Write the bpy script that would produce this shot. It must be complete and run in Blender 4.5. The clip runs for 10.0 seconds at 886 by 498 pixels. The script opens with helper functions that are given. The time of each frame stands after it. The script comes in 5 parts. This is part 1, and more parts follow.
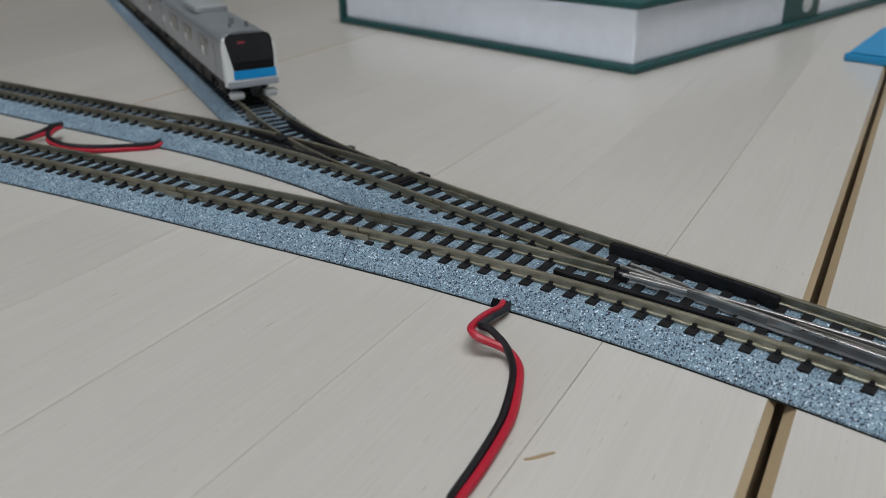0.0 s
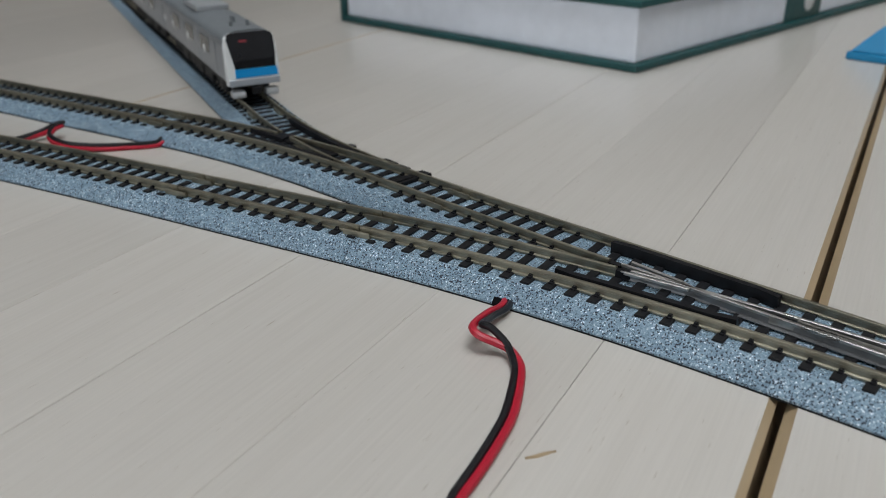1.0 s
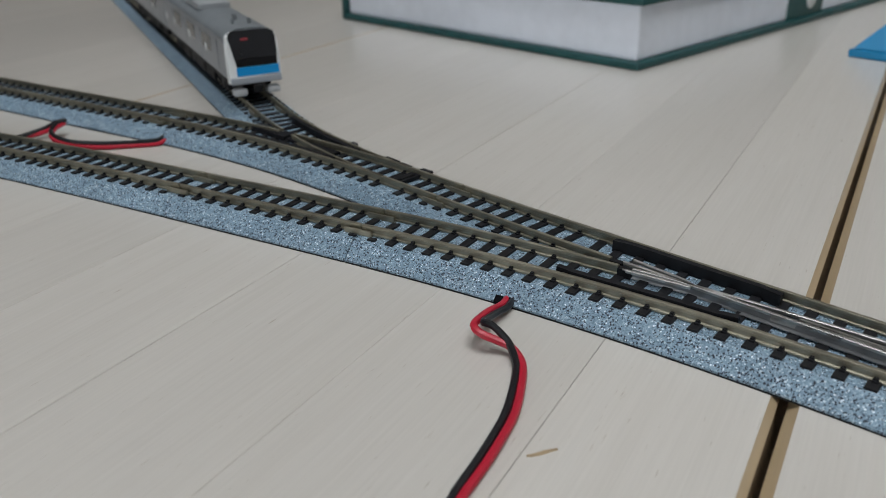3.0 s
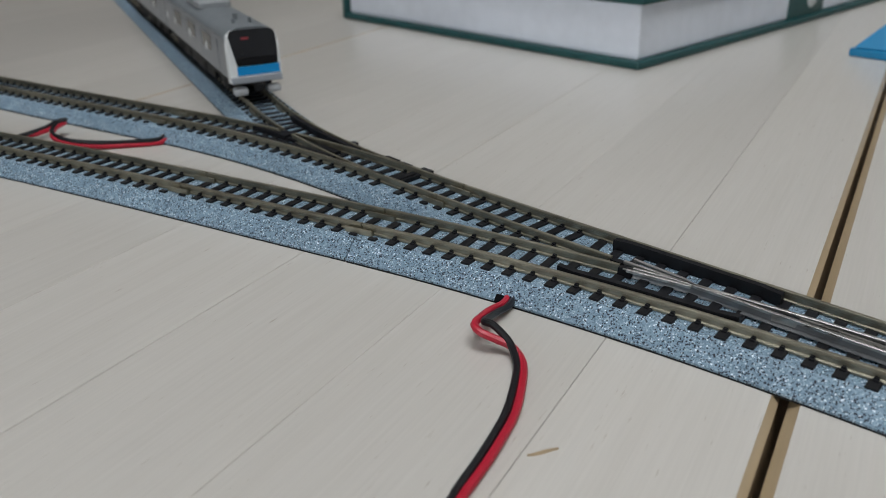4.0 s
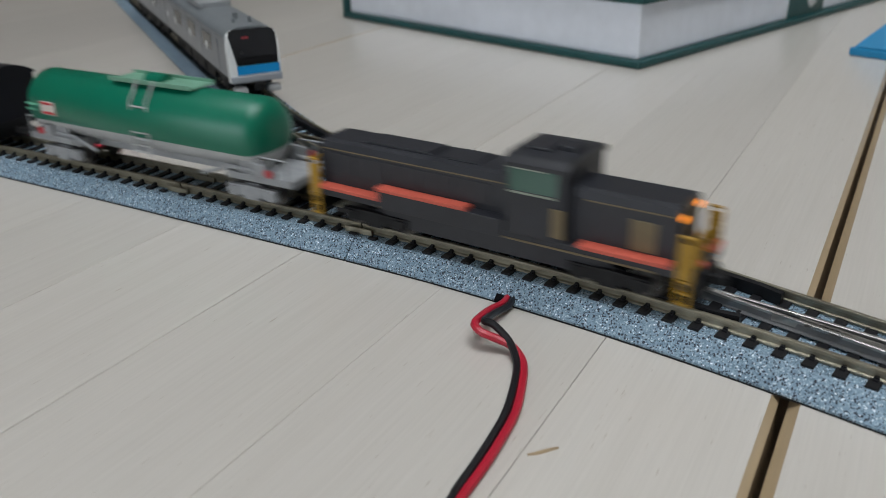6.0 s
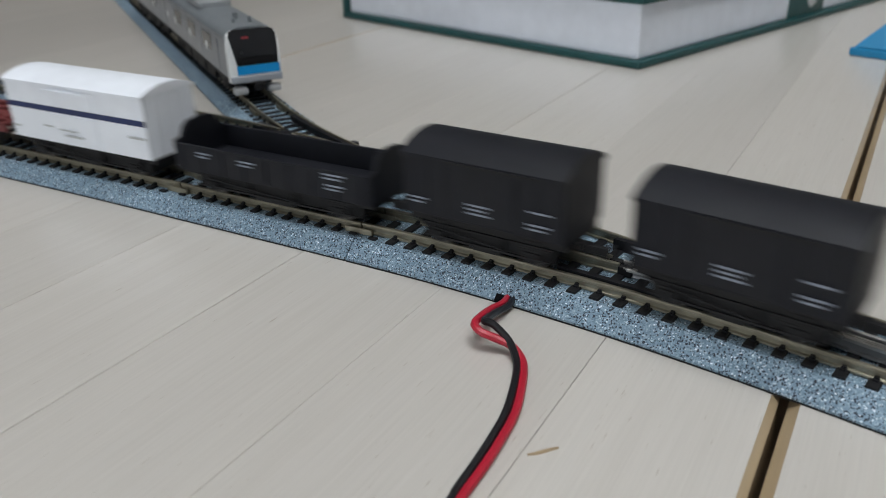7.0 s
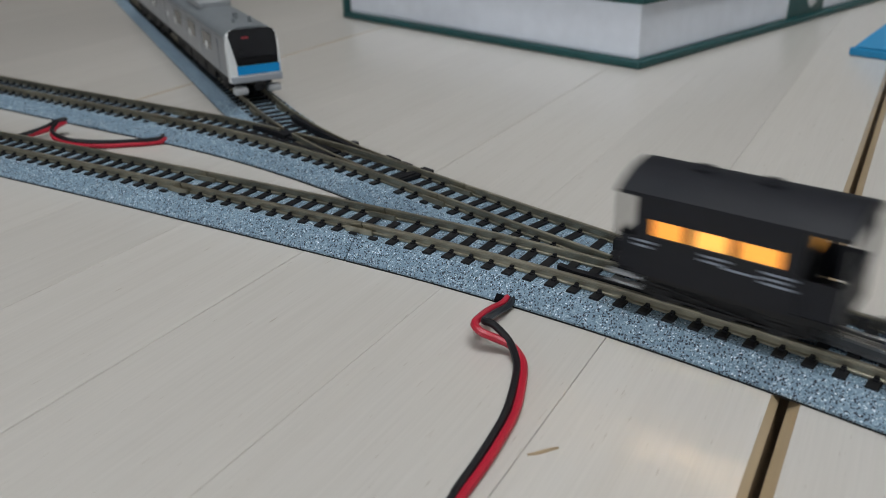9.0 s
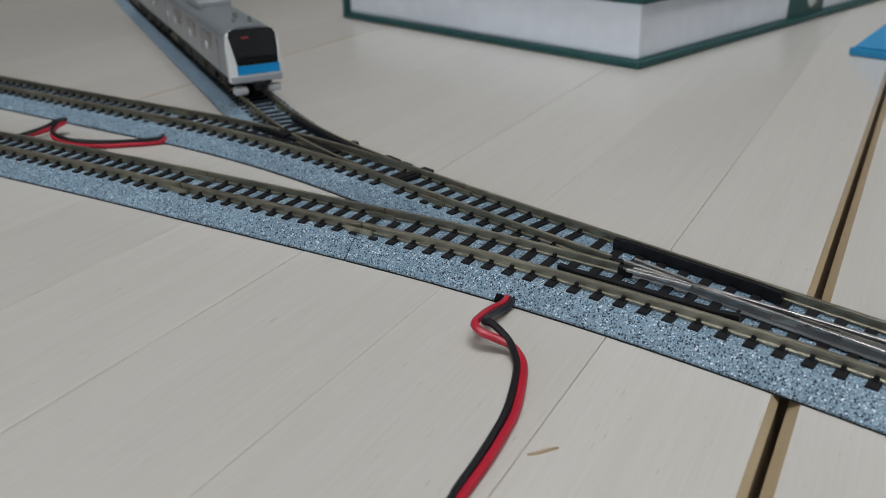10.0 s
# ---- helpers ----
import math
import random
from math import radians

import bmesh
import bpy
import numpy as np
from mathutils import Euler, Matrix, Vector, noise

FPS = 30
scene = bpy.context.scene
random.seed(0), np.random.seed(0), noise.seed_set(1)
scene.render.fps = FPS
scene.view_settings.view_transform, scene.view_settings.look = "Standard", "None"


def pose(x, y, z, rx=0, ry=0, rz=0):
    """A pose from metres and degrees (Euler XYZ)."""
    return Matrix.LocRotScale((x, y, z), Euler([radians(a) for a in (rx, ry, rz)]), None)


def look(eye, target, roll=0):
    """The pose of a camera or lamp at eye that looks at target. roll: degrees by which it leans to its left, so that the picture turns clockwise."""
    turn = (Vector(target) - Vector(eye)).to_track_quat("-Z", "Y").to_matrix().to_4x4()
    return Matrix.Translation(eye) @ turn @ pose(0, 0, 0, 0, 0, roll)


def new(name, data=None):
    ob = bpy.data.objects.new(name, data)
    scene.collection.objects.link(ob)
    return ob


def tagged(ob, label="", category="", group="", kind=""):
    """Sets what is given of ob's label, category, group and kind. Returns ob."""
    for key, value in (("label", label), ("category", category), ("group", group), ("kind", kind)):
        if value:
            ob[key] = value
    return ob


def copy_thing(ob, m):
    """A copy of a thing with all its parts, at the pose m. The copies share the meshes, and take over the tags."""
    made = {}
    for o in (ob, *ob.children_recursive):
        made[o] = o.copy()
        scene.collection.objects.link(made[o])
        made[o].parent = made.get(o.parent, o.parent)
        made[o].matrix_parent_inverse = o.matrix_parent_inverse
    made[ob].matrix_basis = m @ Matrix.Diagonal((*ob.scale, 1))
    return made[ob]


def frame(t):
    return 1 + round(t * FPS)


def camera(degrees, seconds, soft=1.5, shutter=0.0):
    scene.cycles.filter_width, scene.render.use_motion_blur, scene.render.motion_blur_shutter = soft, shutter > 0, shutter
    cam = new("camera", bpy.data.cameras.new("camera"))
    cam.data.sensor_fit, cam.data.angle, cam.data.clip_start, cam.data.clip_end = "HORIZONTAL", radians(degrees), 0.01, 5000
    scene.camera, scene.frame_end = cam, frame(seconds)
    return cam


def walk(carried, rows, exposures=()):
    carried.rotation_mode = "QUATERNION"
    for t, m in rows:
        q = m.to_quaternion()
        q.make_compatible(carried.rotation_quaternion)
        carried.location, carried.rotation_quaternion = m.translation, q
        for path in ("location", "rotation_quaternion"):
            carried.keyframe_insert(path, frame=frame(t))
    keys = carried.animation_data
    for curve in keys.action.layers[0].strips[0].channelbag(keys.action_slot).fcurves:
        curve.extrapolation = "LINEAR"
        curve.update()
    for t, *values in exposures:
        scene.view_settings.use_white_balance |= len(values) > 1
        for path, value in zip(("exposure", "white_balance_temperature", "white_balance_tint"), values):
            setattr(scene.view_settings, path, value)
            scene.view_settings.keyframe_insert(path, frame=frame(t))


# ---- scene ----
cam = camera(57.62, 10.0, soft=0.45, shutter=0.36)
cam.data.dof.use_dof = True
cam.data.dof.focus_distance = 0.171
cam.data.dof.aperture_fstop = 25.0
EYE = pose(0.10570, -0.14617, 0.08205, 64.778, 1.368, 30.028)
# slow settling of the held camera: seconds, degrees of yaw, degrees of tilt
DRIFT = ((0.0, -0.26, 0.335), (0.5, -0.185, 0.26), (1.0, -0.165, 0.235), (1.5, -0.13, 0.20), (2.0, -0.11, 0.175),
         (2.5, -0.08, 0.13), (3.2, -0.04, 0.08), (4.0, -0.008, 0.042), (5.0, 0.0, 0.012), (6.0, 0.0, 0.0), (10.0, 0.0, 0.0))
walk(cam, [(t, EYE @ pose(0, 0, 0, rx, ry, 0)) for t, ry, rx in DRIFT],
     exposures=((0.0, 0.0), (5.4, 0.0), (6.6, 0.10), (7.0, 0.105), (7.5, 0.075), (8.0, 0.0), (8.8, 0.0), (9.3, 0.0), (10.0, 0.0)))

# ---- light: a room lit by a ceiling panel, weak sky and an added frontal fill ----
world = bpy.data.worlds.new("room_daylight")
scene.world = world
world.use_nodes = True
wn = world.node_tree.nodes
sky = wn.new("ShaderNodeTexSky")
sky.sky_type, sky.sun_disc, sky.sun_elevation, sky.sun_rotation = "NISHITA", False, radians(35), radians(200)
world.node_tree.links.new(sky.outputs[0], wn["Background"].inputs[0])
wn["Background"].inputs[1].default_value = 0.08


def area(name, eye, target, sx, sy, watts, colour):
    data = bpy.data.lights.new(name, "AREA")
    data.shape, data.size, data.size_y, data.energy, data.color = "RECTANGLE", sx, sy, watts, colour
    ob = new(name, data)
    ob.matrix_world = look(eye, target)
    return ob


area("ceiling_lamp_light", (0.28, -0.08, 1.6), (0.28, -0.08, 0), 1.3, 0.9, 17.6, (0.922, 0.962, 1.0))
# unseen fill lamp behind the camera, added to brighten the near faces
area("front_fill_light", (-0.5, -2.55, 0.75), (-0.1, 0.0, 0.1), 1.8, 1.2, 18, (0.86, 0.93, 1.0))

# ---- materials ----
MATS = {}


def mat(name, colour, rough=0.5, metal=0.0, grain=None, amount=0.12, bump=0.0, coat=0.0, spread=0.0, spec=0.5):
    """A procedural surface: base colour, two scales of variation (grain: features per metre), bump and varnish."""
    if name in MATS:
        return MATS[name]
    m = bpy.data.materials.new(name)
    m.use_nodes = True
    nt, n = m.node_tree, m.node_tree.nodes
    b = n["Principled BSDF"]
    b.inputs["Roughness"].default_value, b.inputs["Metallic"].default_value = rough, metal
    b.inputs["Coat Weight"].default_value, b.inputs["Coat Roughness"].default_value = coat, 0.12
    b.inputs["Specular IOR Level"].default_value = spec
    b.inputs["Base Color"].default_value = (*colour, 1)
    if grain:
        co = n.new("ShaderNodeTexCoord")
        fine, wide = n.new("ShaderNodeTexNoise"), n.new("ShaderNodeTexNoise")
        fine.inputs["Scale"].default_value, wide.inputs["Scale"].default_value = grain, grain / 7
        fine.inputs["Detail"].default_value = 5
        mix = n.new("ShaderNodeMath")
        mix.operation = "ADD"
        for q in (fine, wide):
            nt.links.new(co.outputs["Object"], q.inputs["Vector"])
        nt.links.new(fine.outputs["Fac"], mix.inputs[0])
        nt.links.new(wide.outputs["Fac"], mix.inputs[1])
        ramp = n.new("ShaderNodeMapRange")
        ramp.inputs[1].default_value, ramp.inputs[2].default_value = 0.7, 1.3
        ramp.inputs[3].default_value, ramp.inputs[4].default_value = 1 - amount, 1 + amount
        nt.links.new(mix.outputs[0], ramp.inputs[0])
        hsv = n.new("ShaderNodeHueSaturation")
        hsv.inputs["Color"].default_value = (*colour, 1)
        nt.links.new(ramp.outputs[0], hsv.inputs["Value"])
        nt.links.new(hsv.outputs[0], b.inputs["Base Color"])
        rr = n.new("ShaderNodeMapRange")
        rr.inputs[1].default_value, rr.inputs[2].default_value = 0.3, 0.7
        rr.inputs[3].default_value, rr.inputs[4].default_value = max(0.03, rough - 0.07), min(1, rough + 0.1)
        nt.links.new(wide.outputs["Fac"], rr.inputs[0])
        nt.links.new(rr.outputs[0], b.inputs["Roughness"])
        if bump:
            bp = n.new("ShaderNodeBump")
            bp.inputs["Strength"].default_value, bp.inputs["Distance"].default_value = bump, 0.15 / grain
            nt.links.new(fine.outputs["Fac"], bp.inputs["Height"])
            nt.links.new(bp.outputs[0], b.inputs["Normal"])
    MATS[name] = m
    return m


def glow(name, colour, strength):
    if name not in MATS:
        m = mat(name, colour, 0.4)
        b = m.node_tree.nodes["Principled BSDF"]
        b.inputs["Emission Color"].default_value, b.inputs["Emission Strength"].default_value = (*colour, 1), strength
    return MATS[name]


def pane_material(name, colour, strength, clear):
    """A thin tinted pane that lets part of the lamp behind it through."""
    if name not in MATS:
        m = bpy.data.materials.new(name)
        m.use_nodes = True
        nt, n = m.node_tree, m.node_tree.nodes
        b = n["Principled BSDF"]
        b.inputs["Base Color"].default_value, b.inputs["Roughness"].default_value = (*colour, 1), 0.3
        b.inputs["Emission Color"].default_value, b.inputs["Emission Strength"].default_value = (*colour, 1), strength
        see, mix = n.new("ShaderNodeBsdfTransparent"), n.new("ShaderNodeMixShader")
        mix.inputs[0].default_value = clear
        nt.links.new(b.outputs[0], mix.inputs[1])
        nt.links.new(see.outputs[0], mix.inputs[2])
        nt.links.new(mix.outputs[0], n["Material Output"].inputs[0])
        MATS[name] = m
    return MATS[name]


def ramp_node(nt, stops):
    r = nt.nodes.new("ShaderNodeValToRGB")
    while len(r.color_ramp.elements) < len(stops):
        r.color_ramp.elements.new(0.5)
    for el, (p, c) in zip(r.color_ramp.elements, stops):
        el.position, el.color = p, (*c, 1)
    return r


def ballast_material():
    """Moulded grey ballast: pale blue-grey ground with dark and white grains of half a millimetre."""
    m = bpy.data.materials.new("ballast")
    m.use_nodes = True
    nt, n = m.node_tree, m.node_tree.nodes
    b = n["Principled BSDF"]
    co = n.new("ShaderNodeTexCoord")

    def cells(scale):
        v = n.new("ShaderNodeTexVoronoi")
        v.inputs["Scale"].default_value = scale
        nt.links.new(co.outputs["Object"], v.inputs["Vector"])
        sp = n.new("ShaderNodeSeparateColor")
        nt.links.new(v.outputs["Color"], sp.inputs[0])
        return v, sp

    def calc(op, x, y):
        q = n.new("ShaderNodeMath")
        q.operation = op
        for k, val in enumerate((x, y)):
            if isinstance(val, (int, float)):
                q.inputs[k].default_value = val
            else:
                nt.links.new(val, q.inputs[k])
        return q.outputs[0]

    grit, grit_rnd = cells(3900)
    stone, stone_rnd = cells(1850)
    r = ramp_node(nt, [(0.0, (0.100, 0.160, 0.210)), (0.35, (0.146, 0.222, 0.288)), (0.7, (0.190, 0.278, 0.350)),
                       (0.90, (0.265, 0.352, 0.425)), (0.955, (0.43, 0.52, 0.59)), (0.985, (0.66, 0.74, 0.80))])
    nt.links.new(grit_rnd.outputs[0], r.inputs[0])
    wide = n.new("ShaderNodeTexNoise")
    wide.inputs["Scale"].default_value = 130
    nt.links.new(co.outputs["Object"], wide.inputs["Vector"])
    hsv = n.new("ShaderNodeHueSaturation")
    mr = n.new("ShaderNodeMapRange")
    mr.inputs[3].default_value, mr.inputs[4].default_value = 0.93, 1.27
    nt.links.new(wide.outputs["Fac"], mr.inputs[0])
    nt.links.new(mr.outputs[0], hsv.inputs["Value"])
    nt.links.new(r.outputs[0], hsv.inputs["Color"])
    # scattered dark grains of uneven size
    size = n.new("ShaderNodeMapRange")
    size.inputs[3].default_value, size.inputs[4].default_value = 0.16, 0.44
    nt.links.new(stone_rnd.outputs[1], size.inputs[0])
    dark = calc("MULTIPLY", calc("LESS_THAN", stone_rnd.outputs[0], 0.46), calc("LESS_THAN", stone.outputs["Distance"], size.outputs[0]))
    fine_dark = calc("LESS_THAN", grit_rnd.outputs[2], 0.11)
    mix = n.new("ShaderNodeMixRGB")
    mix.inputs[2].default_value = (0.007, 0.014, 0.028, 1)
    nt.links.new(calc("MAXIMUM", dark, fine_dark), mix.inputs[0])
    nt.links.new(hsv.outputs[0], mix.inputs[1])
    nt.links.new(mix.outputs[0], b.inputs["Base Color"])
    bp = n.new("ShaderNodeBump")
    bp.inputs["Strength"].default_value, bp.inputs["Distance"].default_value = 0.55, 0.00018
    nt.links.new(calc("SUBTRACT", grit_rnd.outputs[1], calc("MULTIPLY", dark, 0.8)), bp.inputs["Height"])
    nt.links.new(bp.outputs[0], b.inputs["Normal"])
    b.inputs["Roughness"].default_value = 0.48
    return m


def pine_material(name, end=False):
    """Pale limewashed softwood under a satin varnish; grain runs along the strips."""
    m = bpy.data.materials.new(name)
    m.use_nodes = True
    nt, n = m.node_tree, m.node_tree.nodes
    b = n["Principled BSDF"]
    co, info = n.new("ShaderNodeTexCoord"), n.new("ShaderNodeObjectInfo")
    add = n.new("ShaderNodeVectorMath")
    add.operation = "ADD"
    sc = n.new("ShaderNodeVectorMath")
    sc.operation = "SCALE"
    sc.inputs[0].default_value = (3.1, 7.7, 1.3)
    nt.links.new(info.outputs["Random"], sc.inputs["Scale"])
    nt.links.new(co.outputs["Object"], add.inputs[0])
    nt.links.new(sc.outputs[0], add.inputs[1])

    def noise_at(scale, detail, rough=0.5, dist=0.0):
        mp = n.new("ShaderNodeMapping")
        mp.inputs["Scale"].default_value = scale
        nt.links.new(add.outputs[0], mp.inputs[0])
        q = n.new("ShaderNodeTexNoise")
        q.inputs["Scale"].default_value, q.inputs["Detail"].default_value = 1, detail
        q.inputs["Roughness"].default_value, q.inputs["Distortion"].default_value = rough, dist
        nt.links.new(mp.outputs[0], q.inputs["Vector"])
        return q

    rings, fibre, blotch = noise_at((300, 9, 160), 3, 0.55, 0.4), noise_at((1700, 45, 900), 3, 0.62), noise_at((14, 7, 10), 3)
    c1 = ramp_node(nt, [(0.2, (0.490, 0.459, 0.416)), (0.5, (0.512, 0.482, 0.440)), (0.8, (0.524, 0.496, 0.456))])
    nt.links.new(rings.outputs["Fac"], c1.inputs[0])
    tot = n.new("ShaderNodeMath")
    tot.operation = "MULTIPLY_ADD"
    tot.inputs[1].default_value = 0.17
    nt.links.new(fibre.outputs["Fac"], tot.inputs[0])
    rnd = n.new("ShaderNodeMapRange")
    rnd.inputs[3].default_value, rnd.inputs[4].default_value = 0.915, 1.025
    nt.links.new(info.outputs["Random"], rnd.inputs[0])
    nt.links.new(rnd.outputs[0], tot.inputs[2])
    tot2 = n.new("ShaderNodeMath")
    tot2.operation = "MULTIPLY_ADD"
    tot2.inputs[1].default_value = 0.18
    nt.links.new(blotch.outputs["Fac"], tot2.inputs[0])
    nt.links.new(tot.outputs[0], tot2.inputs[2])
    sub = n.new("ShaderNodeMath")
    sub.operation = "SUBTRACT"
    sub.inputs[1].default_value = 0.15
    nt.links.new(tot2.outputs[0], sub.inputs[0])
    hsv = n.new("ShaderNodeHueSaturation")
    nt.links.new(sub.outputs[0], hsv.inputs["Value"])
    nt.links.new(c1.outputs[0], hsv.inputs["Color"])
    nt.links.new(hsv.outputs[0], b.inputs["Base Color"])
    if end:
        hsv.inputs["Saturation"].default_value = 1.5
        mul = n.new("ShaderNodeMixRGB")
        mul.blend_type = "MULTIPLY"
        mul.inputs[0].default_value, mul.inputs[2].default_value = 1.0, (0.76, 0.63, 0.45, 1)
        nt.links.new(hsv.outputs[0], mul.inputs[1])
        nt.links.new(mul.outputs[0], b.inputs["Base Color"])
    if not end:
        fleck = noise_at((1700, 190, 300), 2, 0.5, 0.0)
        cut = n.new("ShaderNodeMapRange")
        cut.inputs[1].default_value, cut.inputs[2].default_value = 0.70, 0.80
        cut.inputs[3].default_value, cut.inputs[4].default_value = 0.0, 0.6
        nt.links.new(fleck.outputs["Fac"], cut.inputs[0])
        fm = n.new("ShaderNodeMixRGB")
        fm.inputs[2].default_value = (0.30, 0.25, 0.19, 1)
        nt.links.new(cut.outputs[0], fm.inputs[0])
        nt.links.new(hsv.outputs[0], fm.inputs[1])
        nt.links.new(fm.outputs[0], b.inputs["Base Color"])
    rr = n.new("ShaderNodeMapRange")
    rr.inputs[3].default_value, rr.inputs[4].default_value = 0.30, 0.44
    nt.links.new(blotch.outputs["Fac"], rr.inputs[0])
    nt.links.new(rr.outputs[0], b.inputs["Roughness"])
    bp = n.new("ShaderNodeBump")
    bp.inputs["Strength"].default_value, bp.inputs["Distance"].default_value = 0.12, 0.0001
    nt.links.new(fibre.outputs["Fac"], bp.inputs["Height"])
    nt.links.new(bp.outputs[0], b.inputs["Normal"])
    b.inputs["Coat Weight"].default_value, b.inputs["Coat Roughness"].default_value = 0.55, 0.19
    return m


BALLAST, PINE, PINE_EDGE = ballast_material(), pine_material("limed_pine"), pine_material("raw_pine_edge", True)
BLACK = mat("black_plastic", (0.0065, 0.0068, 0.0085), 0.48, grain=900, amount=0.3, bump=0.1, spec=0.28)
RAIL = mat("nickel_silver_rail", (0.275, 0.255, 0.195), 0.38, 0.78, grain=260, amount=0.22, bump=0.1)
STEEL = mat("bright_steel", (0.55, 0.54, 0.52), 0.3, 0.9, grain=300, amount=0.15)
WALL = mat("wall_paint", (0.62, 0.60, 0.57), 0.9, grain=30, amount=0.05)

# ---- mesh helpers (lengths in millimetres) ----
MM = 0.001


def part(name, bm, material, parent=None, label="", smooth=False):
    """Links a bmesh as one mesh object under a thing or under a part."""
    me = bpy.data.meshes.new(name)
    bmesh.ops.recalc_face_normals(bm, faces=bm.faces)
    if smooth:
        for fc in bm.faces:
            fc.smooth = True
    bm.to_mesh(me)
    bm.free()
    for m_ in (material if isinstance(material, (list, tuple)) else [material]):
        me.materials.append(m_)
    ob = new(name, me)
    if smooth:
        me.set_sharp_from_angle(angle=radians(38))
    if parent:
        ob.parent = parent
    if label:
        ob["label"] = label
    return ob


def box(bm, x0, x1, y0, y1, z0, z1, bev=0.0, mi=0):
    vs = [bm.verts.new((x * MM, y * MM, z * MM)) for z in (z0, z1) for y in (y0, y1) for x in (x0, x1)]
    fs = [bm.faces.new([vs[i] for i in q]) for q in ((0, 2, 3, 1), (4, 5, 7, 6), (0, 1, 5, 4), (2, 6, 7, 3), (0, 4, 6, 2), (1, 3, 7, 5))]
    for fc in fs:
        fc.material_index = mi
    if bev:
        es = list({e for fc in fs for e in fc.edges})
        bmesh.ops.bevel(bm, geom=es, offset=bev * MM, segments=2, affect="EDGES", profile=0.6)
    return bm


def boxes(*rows, bev=0.0):
    bm = bmesh.new()
    for r in rows:
        box(bm, *r, bev=bev)
    return bm


def prism(section, x0, x1, bm=None):
    """A closed section of (y, z) points drawn out along x."""
    bm = bm or bmesh.new()
    a = [bm.verts.new((x0 * MM, y * MM, z * MM)) for y, z in section]
    b = [bm.verts.new((x1 * MM, y * MM, z * MM)) for y, z in section]
    k = len(section)
    for i in range(k):
        bm.faces.new((a[i], a[(i + 1) % k], b[(i + 1) % k], b[i]))
    bm.faces.new(a[::-1]), bm.faces.new(b)
    return bm


def rod(bm, p, q, r, n=8, r2=None):
    """A round bar from p to q."""
    p, q = Vector(p) * MM, Vector(q) * MM
    w = (q - p).normalized()
    u = w.orthogonal().normalized()
    v = w.cross(u)
    r2 = r if r2 is None else r2
    ra = [bm.verts.new(p + (u * math.cos(a) + v * math.sin(a)) * r * MM) for a in [2 * math.pi * i / n for i in range(n)]]
    rb = [bm.verts.new(q + (u * math.cos(a) + v * math.sin(a)) * r2 * MM) for a in [2 * math.pi * i / n for i in range(n)]]
    for i in range(n):
        bm.faces.new((ra[i], ra[(i + 1) % n], rb[(i + 1) % n], rb[i]))
    bm.faces.new(ra[::-1]), bm.faces.new(rb)
    return bm


def lathe(bm, profile, n=28, at=(0, 0), sy=1.0):
    """A body of revolution about the x axis through (y, z) = at; profile of (x, radius)."""
    rings = []
    for x, r in profile:
        rings.append([bm.verts.new((x * MM, (at[0] + sy * r * math.cos(a)) * MM, (at[1] + r * math.sin(a)) * MM)) for a in [2 * math.pi * i / n for i in range(n)]])
    for ra, rb in zip(rings, rings[1:]):
        for i in range(n):
            bm.faces.new((ra[i], ra[(i + 1) % n], rb[(i + 1) % n], rb[i]))
    bm.faces.new(rings[0][::-1]), bm.faces.new(rings[-1])
    return bm


def empty(name, m, label, category, group="", kind=""):
    ob = new(name)
    ob.empty_display_size = 0.01
    ob.matrix_world = m
    return tagged(ob, label, category, group, kind)


# ---- the routes of the track plan: centre lines as (x, y, heading) by arc length ----
def arc_route(x, y, h, pieces, step=2.0):
    """Pieces of (length, curvature per mm); returns samples (s, x, y, heading)."""
    out, s = [(0.0, x, y, h)], 0.0
    for length, k in pieces:
        n = max(1, int(round(length / step)))
        d = length / n
        for _ in range(n):
            x, y = x + d * math.cos(h + k * d / 2), y + d * math.sin(h + k * d / 2)
            h, s = h + k * d, s + d
            out.append((s, x, y, h))
    return np.array(out)


class Route:
    def __init__(self, samples, s0=0.0):
        self.a = samples.copy()
        self.a[:, 0] += s0

    def at(self, s, o=0.0):
        a = self.a
        x, y, h = (np.interp(s, a[:, 0], a[:, k]) for k in (1, 2, 3))
        return x - o * math.sin(h), y + o * math.cos(h), h

    def end(self):
        return self.a[-1]


KR = -0.0017743
# front route: straight, then the curved leg of the front turnout, from the far end towards the camera's side
left = arc_route(0, 0, 0, [(60, 0.0), (240, -0.0004), (950, 0.0)])
left = np.stack([-left[:, 0], -left[:, 1], left[:, 2], -left[:, 3]], 1)[::-1]
right = arc_route(0, 0, 0, [(113, KR), (87, -0.00100), (950, 0.0)])
FRONT = Route(np.concatenate([left[:-1], right]))
# middle and back routes share the straight leg, then part at the wye
WX, WY, WH = -8.26, 28.48, 0.28674


def wye_leg(k, length, run, bend=0.0):
    a = arc_route(WX, WY, math.pi - WH, [(length, -k), (180, bend), (run - 180, 0.0)])
    return Route(np.stack([-a[:, 0], a[:, 1], a[:, 2], a[:, 3] - math.pi], 1)[::-1])


MIDDLE, BACK = wye_leg(-0.0023413, 111.3, 900, -0.00025), wye_leg(0.0032043, 92.5, 560)
LEG = Route(arc_route(WX, WY, -WH, [(30, 0.0), (20, 0.0012), (155, 0.0)]))
JOIN = 16.9   # where the wye ends and the turnout begins along the shared leg
MIDDLE_ON, BACK_ON = (Route(np.concatenate([r_.a[:-1], LEG.a])) for r_ in (MIDDLE, BACK))

RAIL_TOP, BED_TOP, TIE_TOP = 7.0, 4.5, 5.0


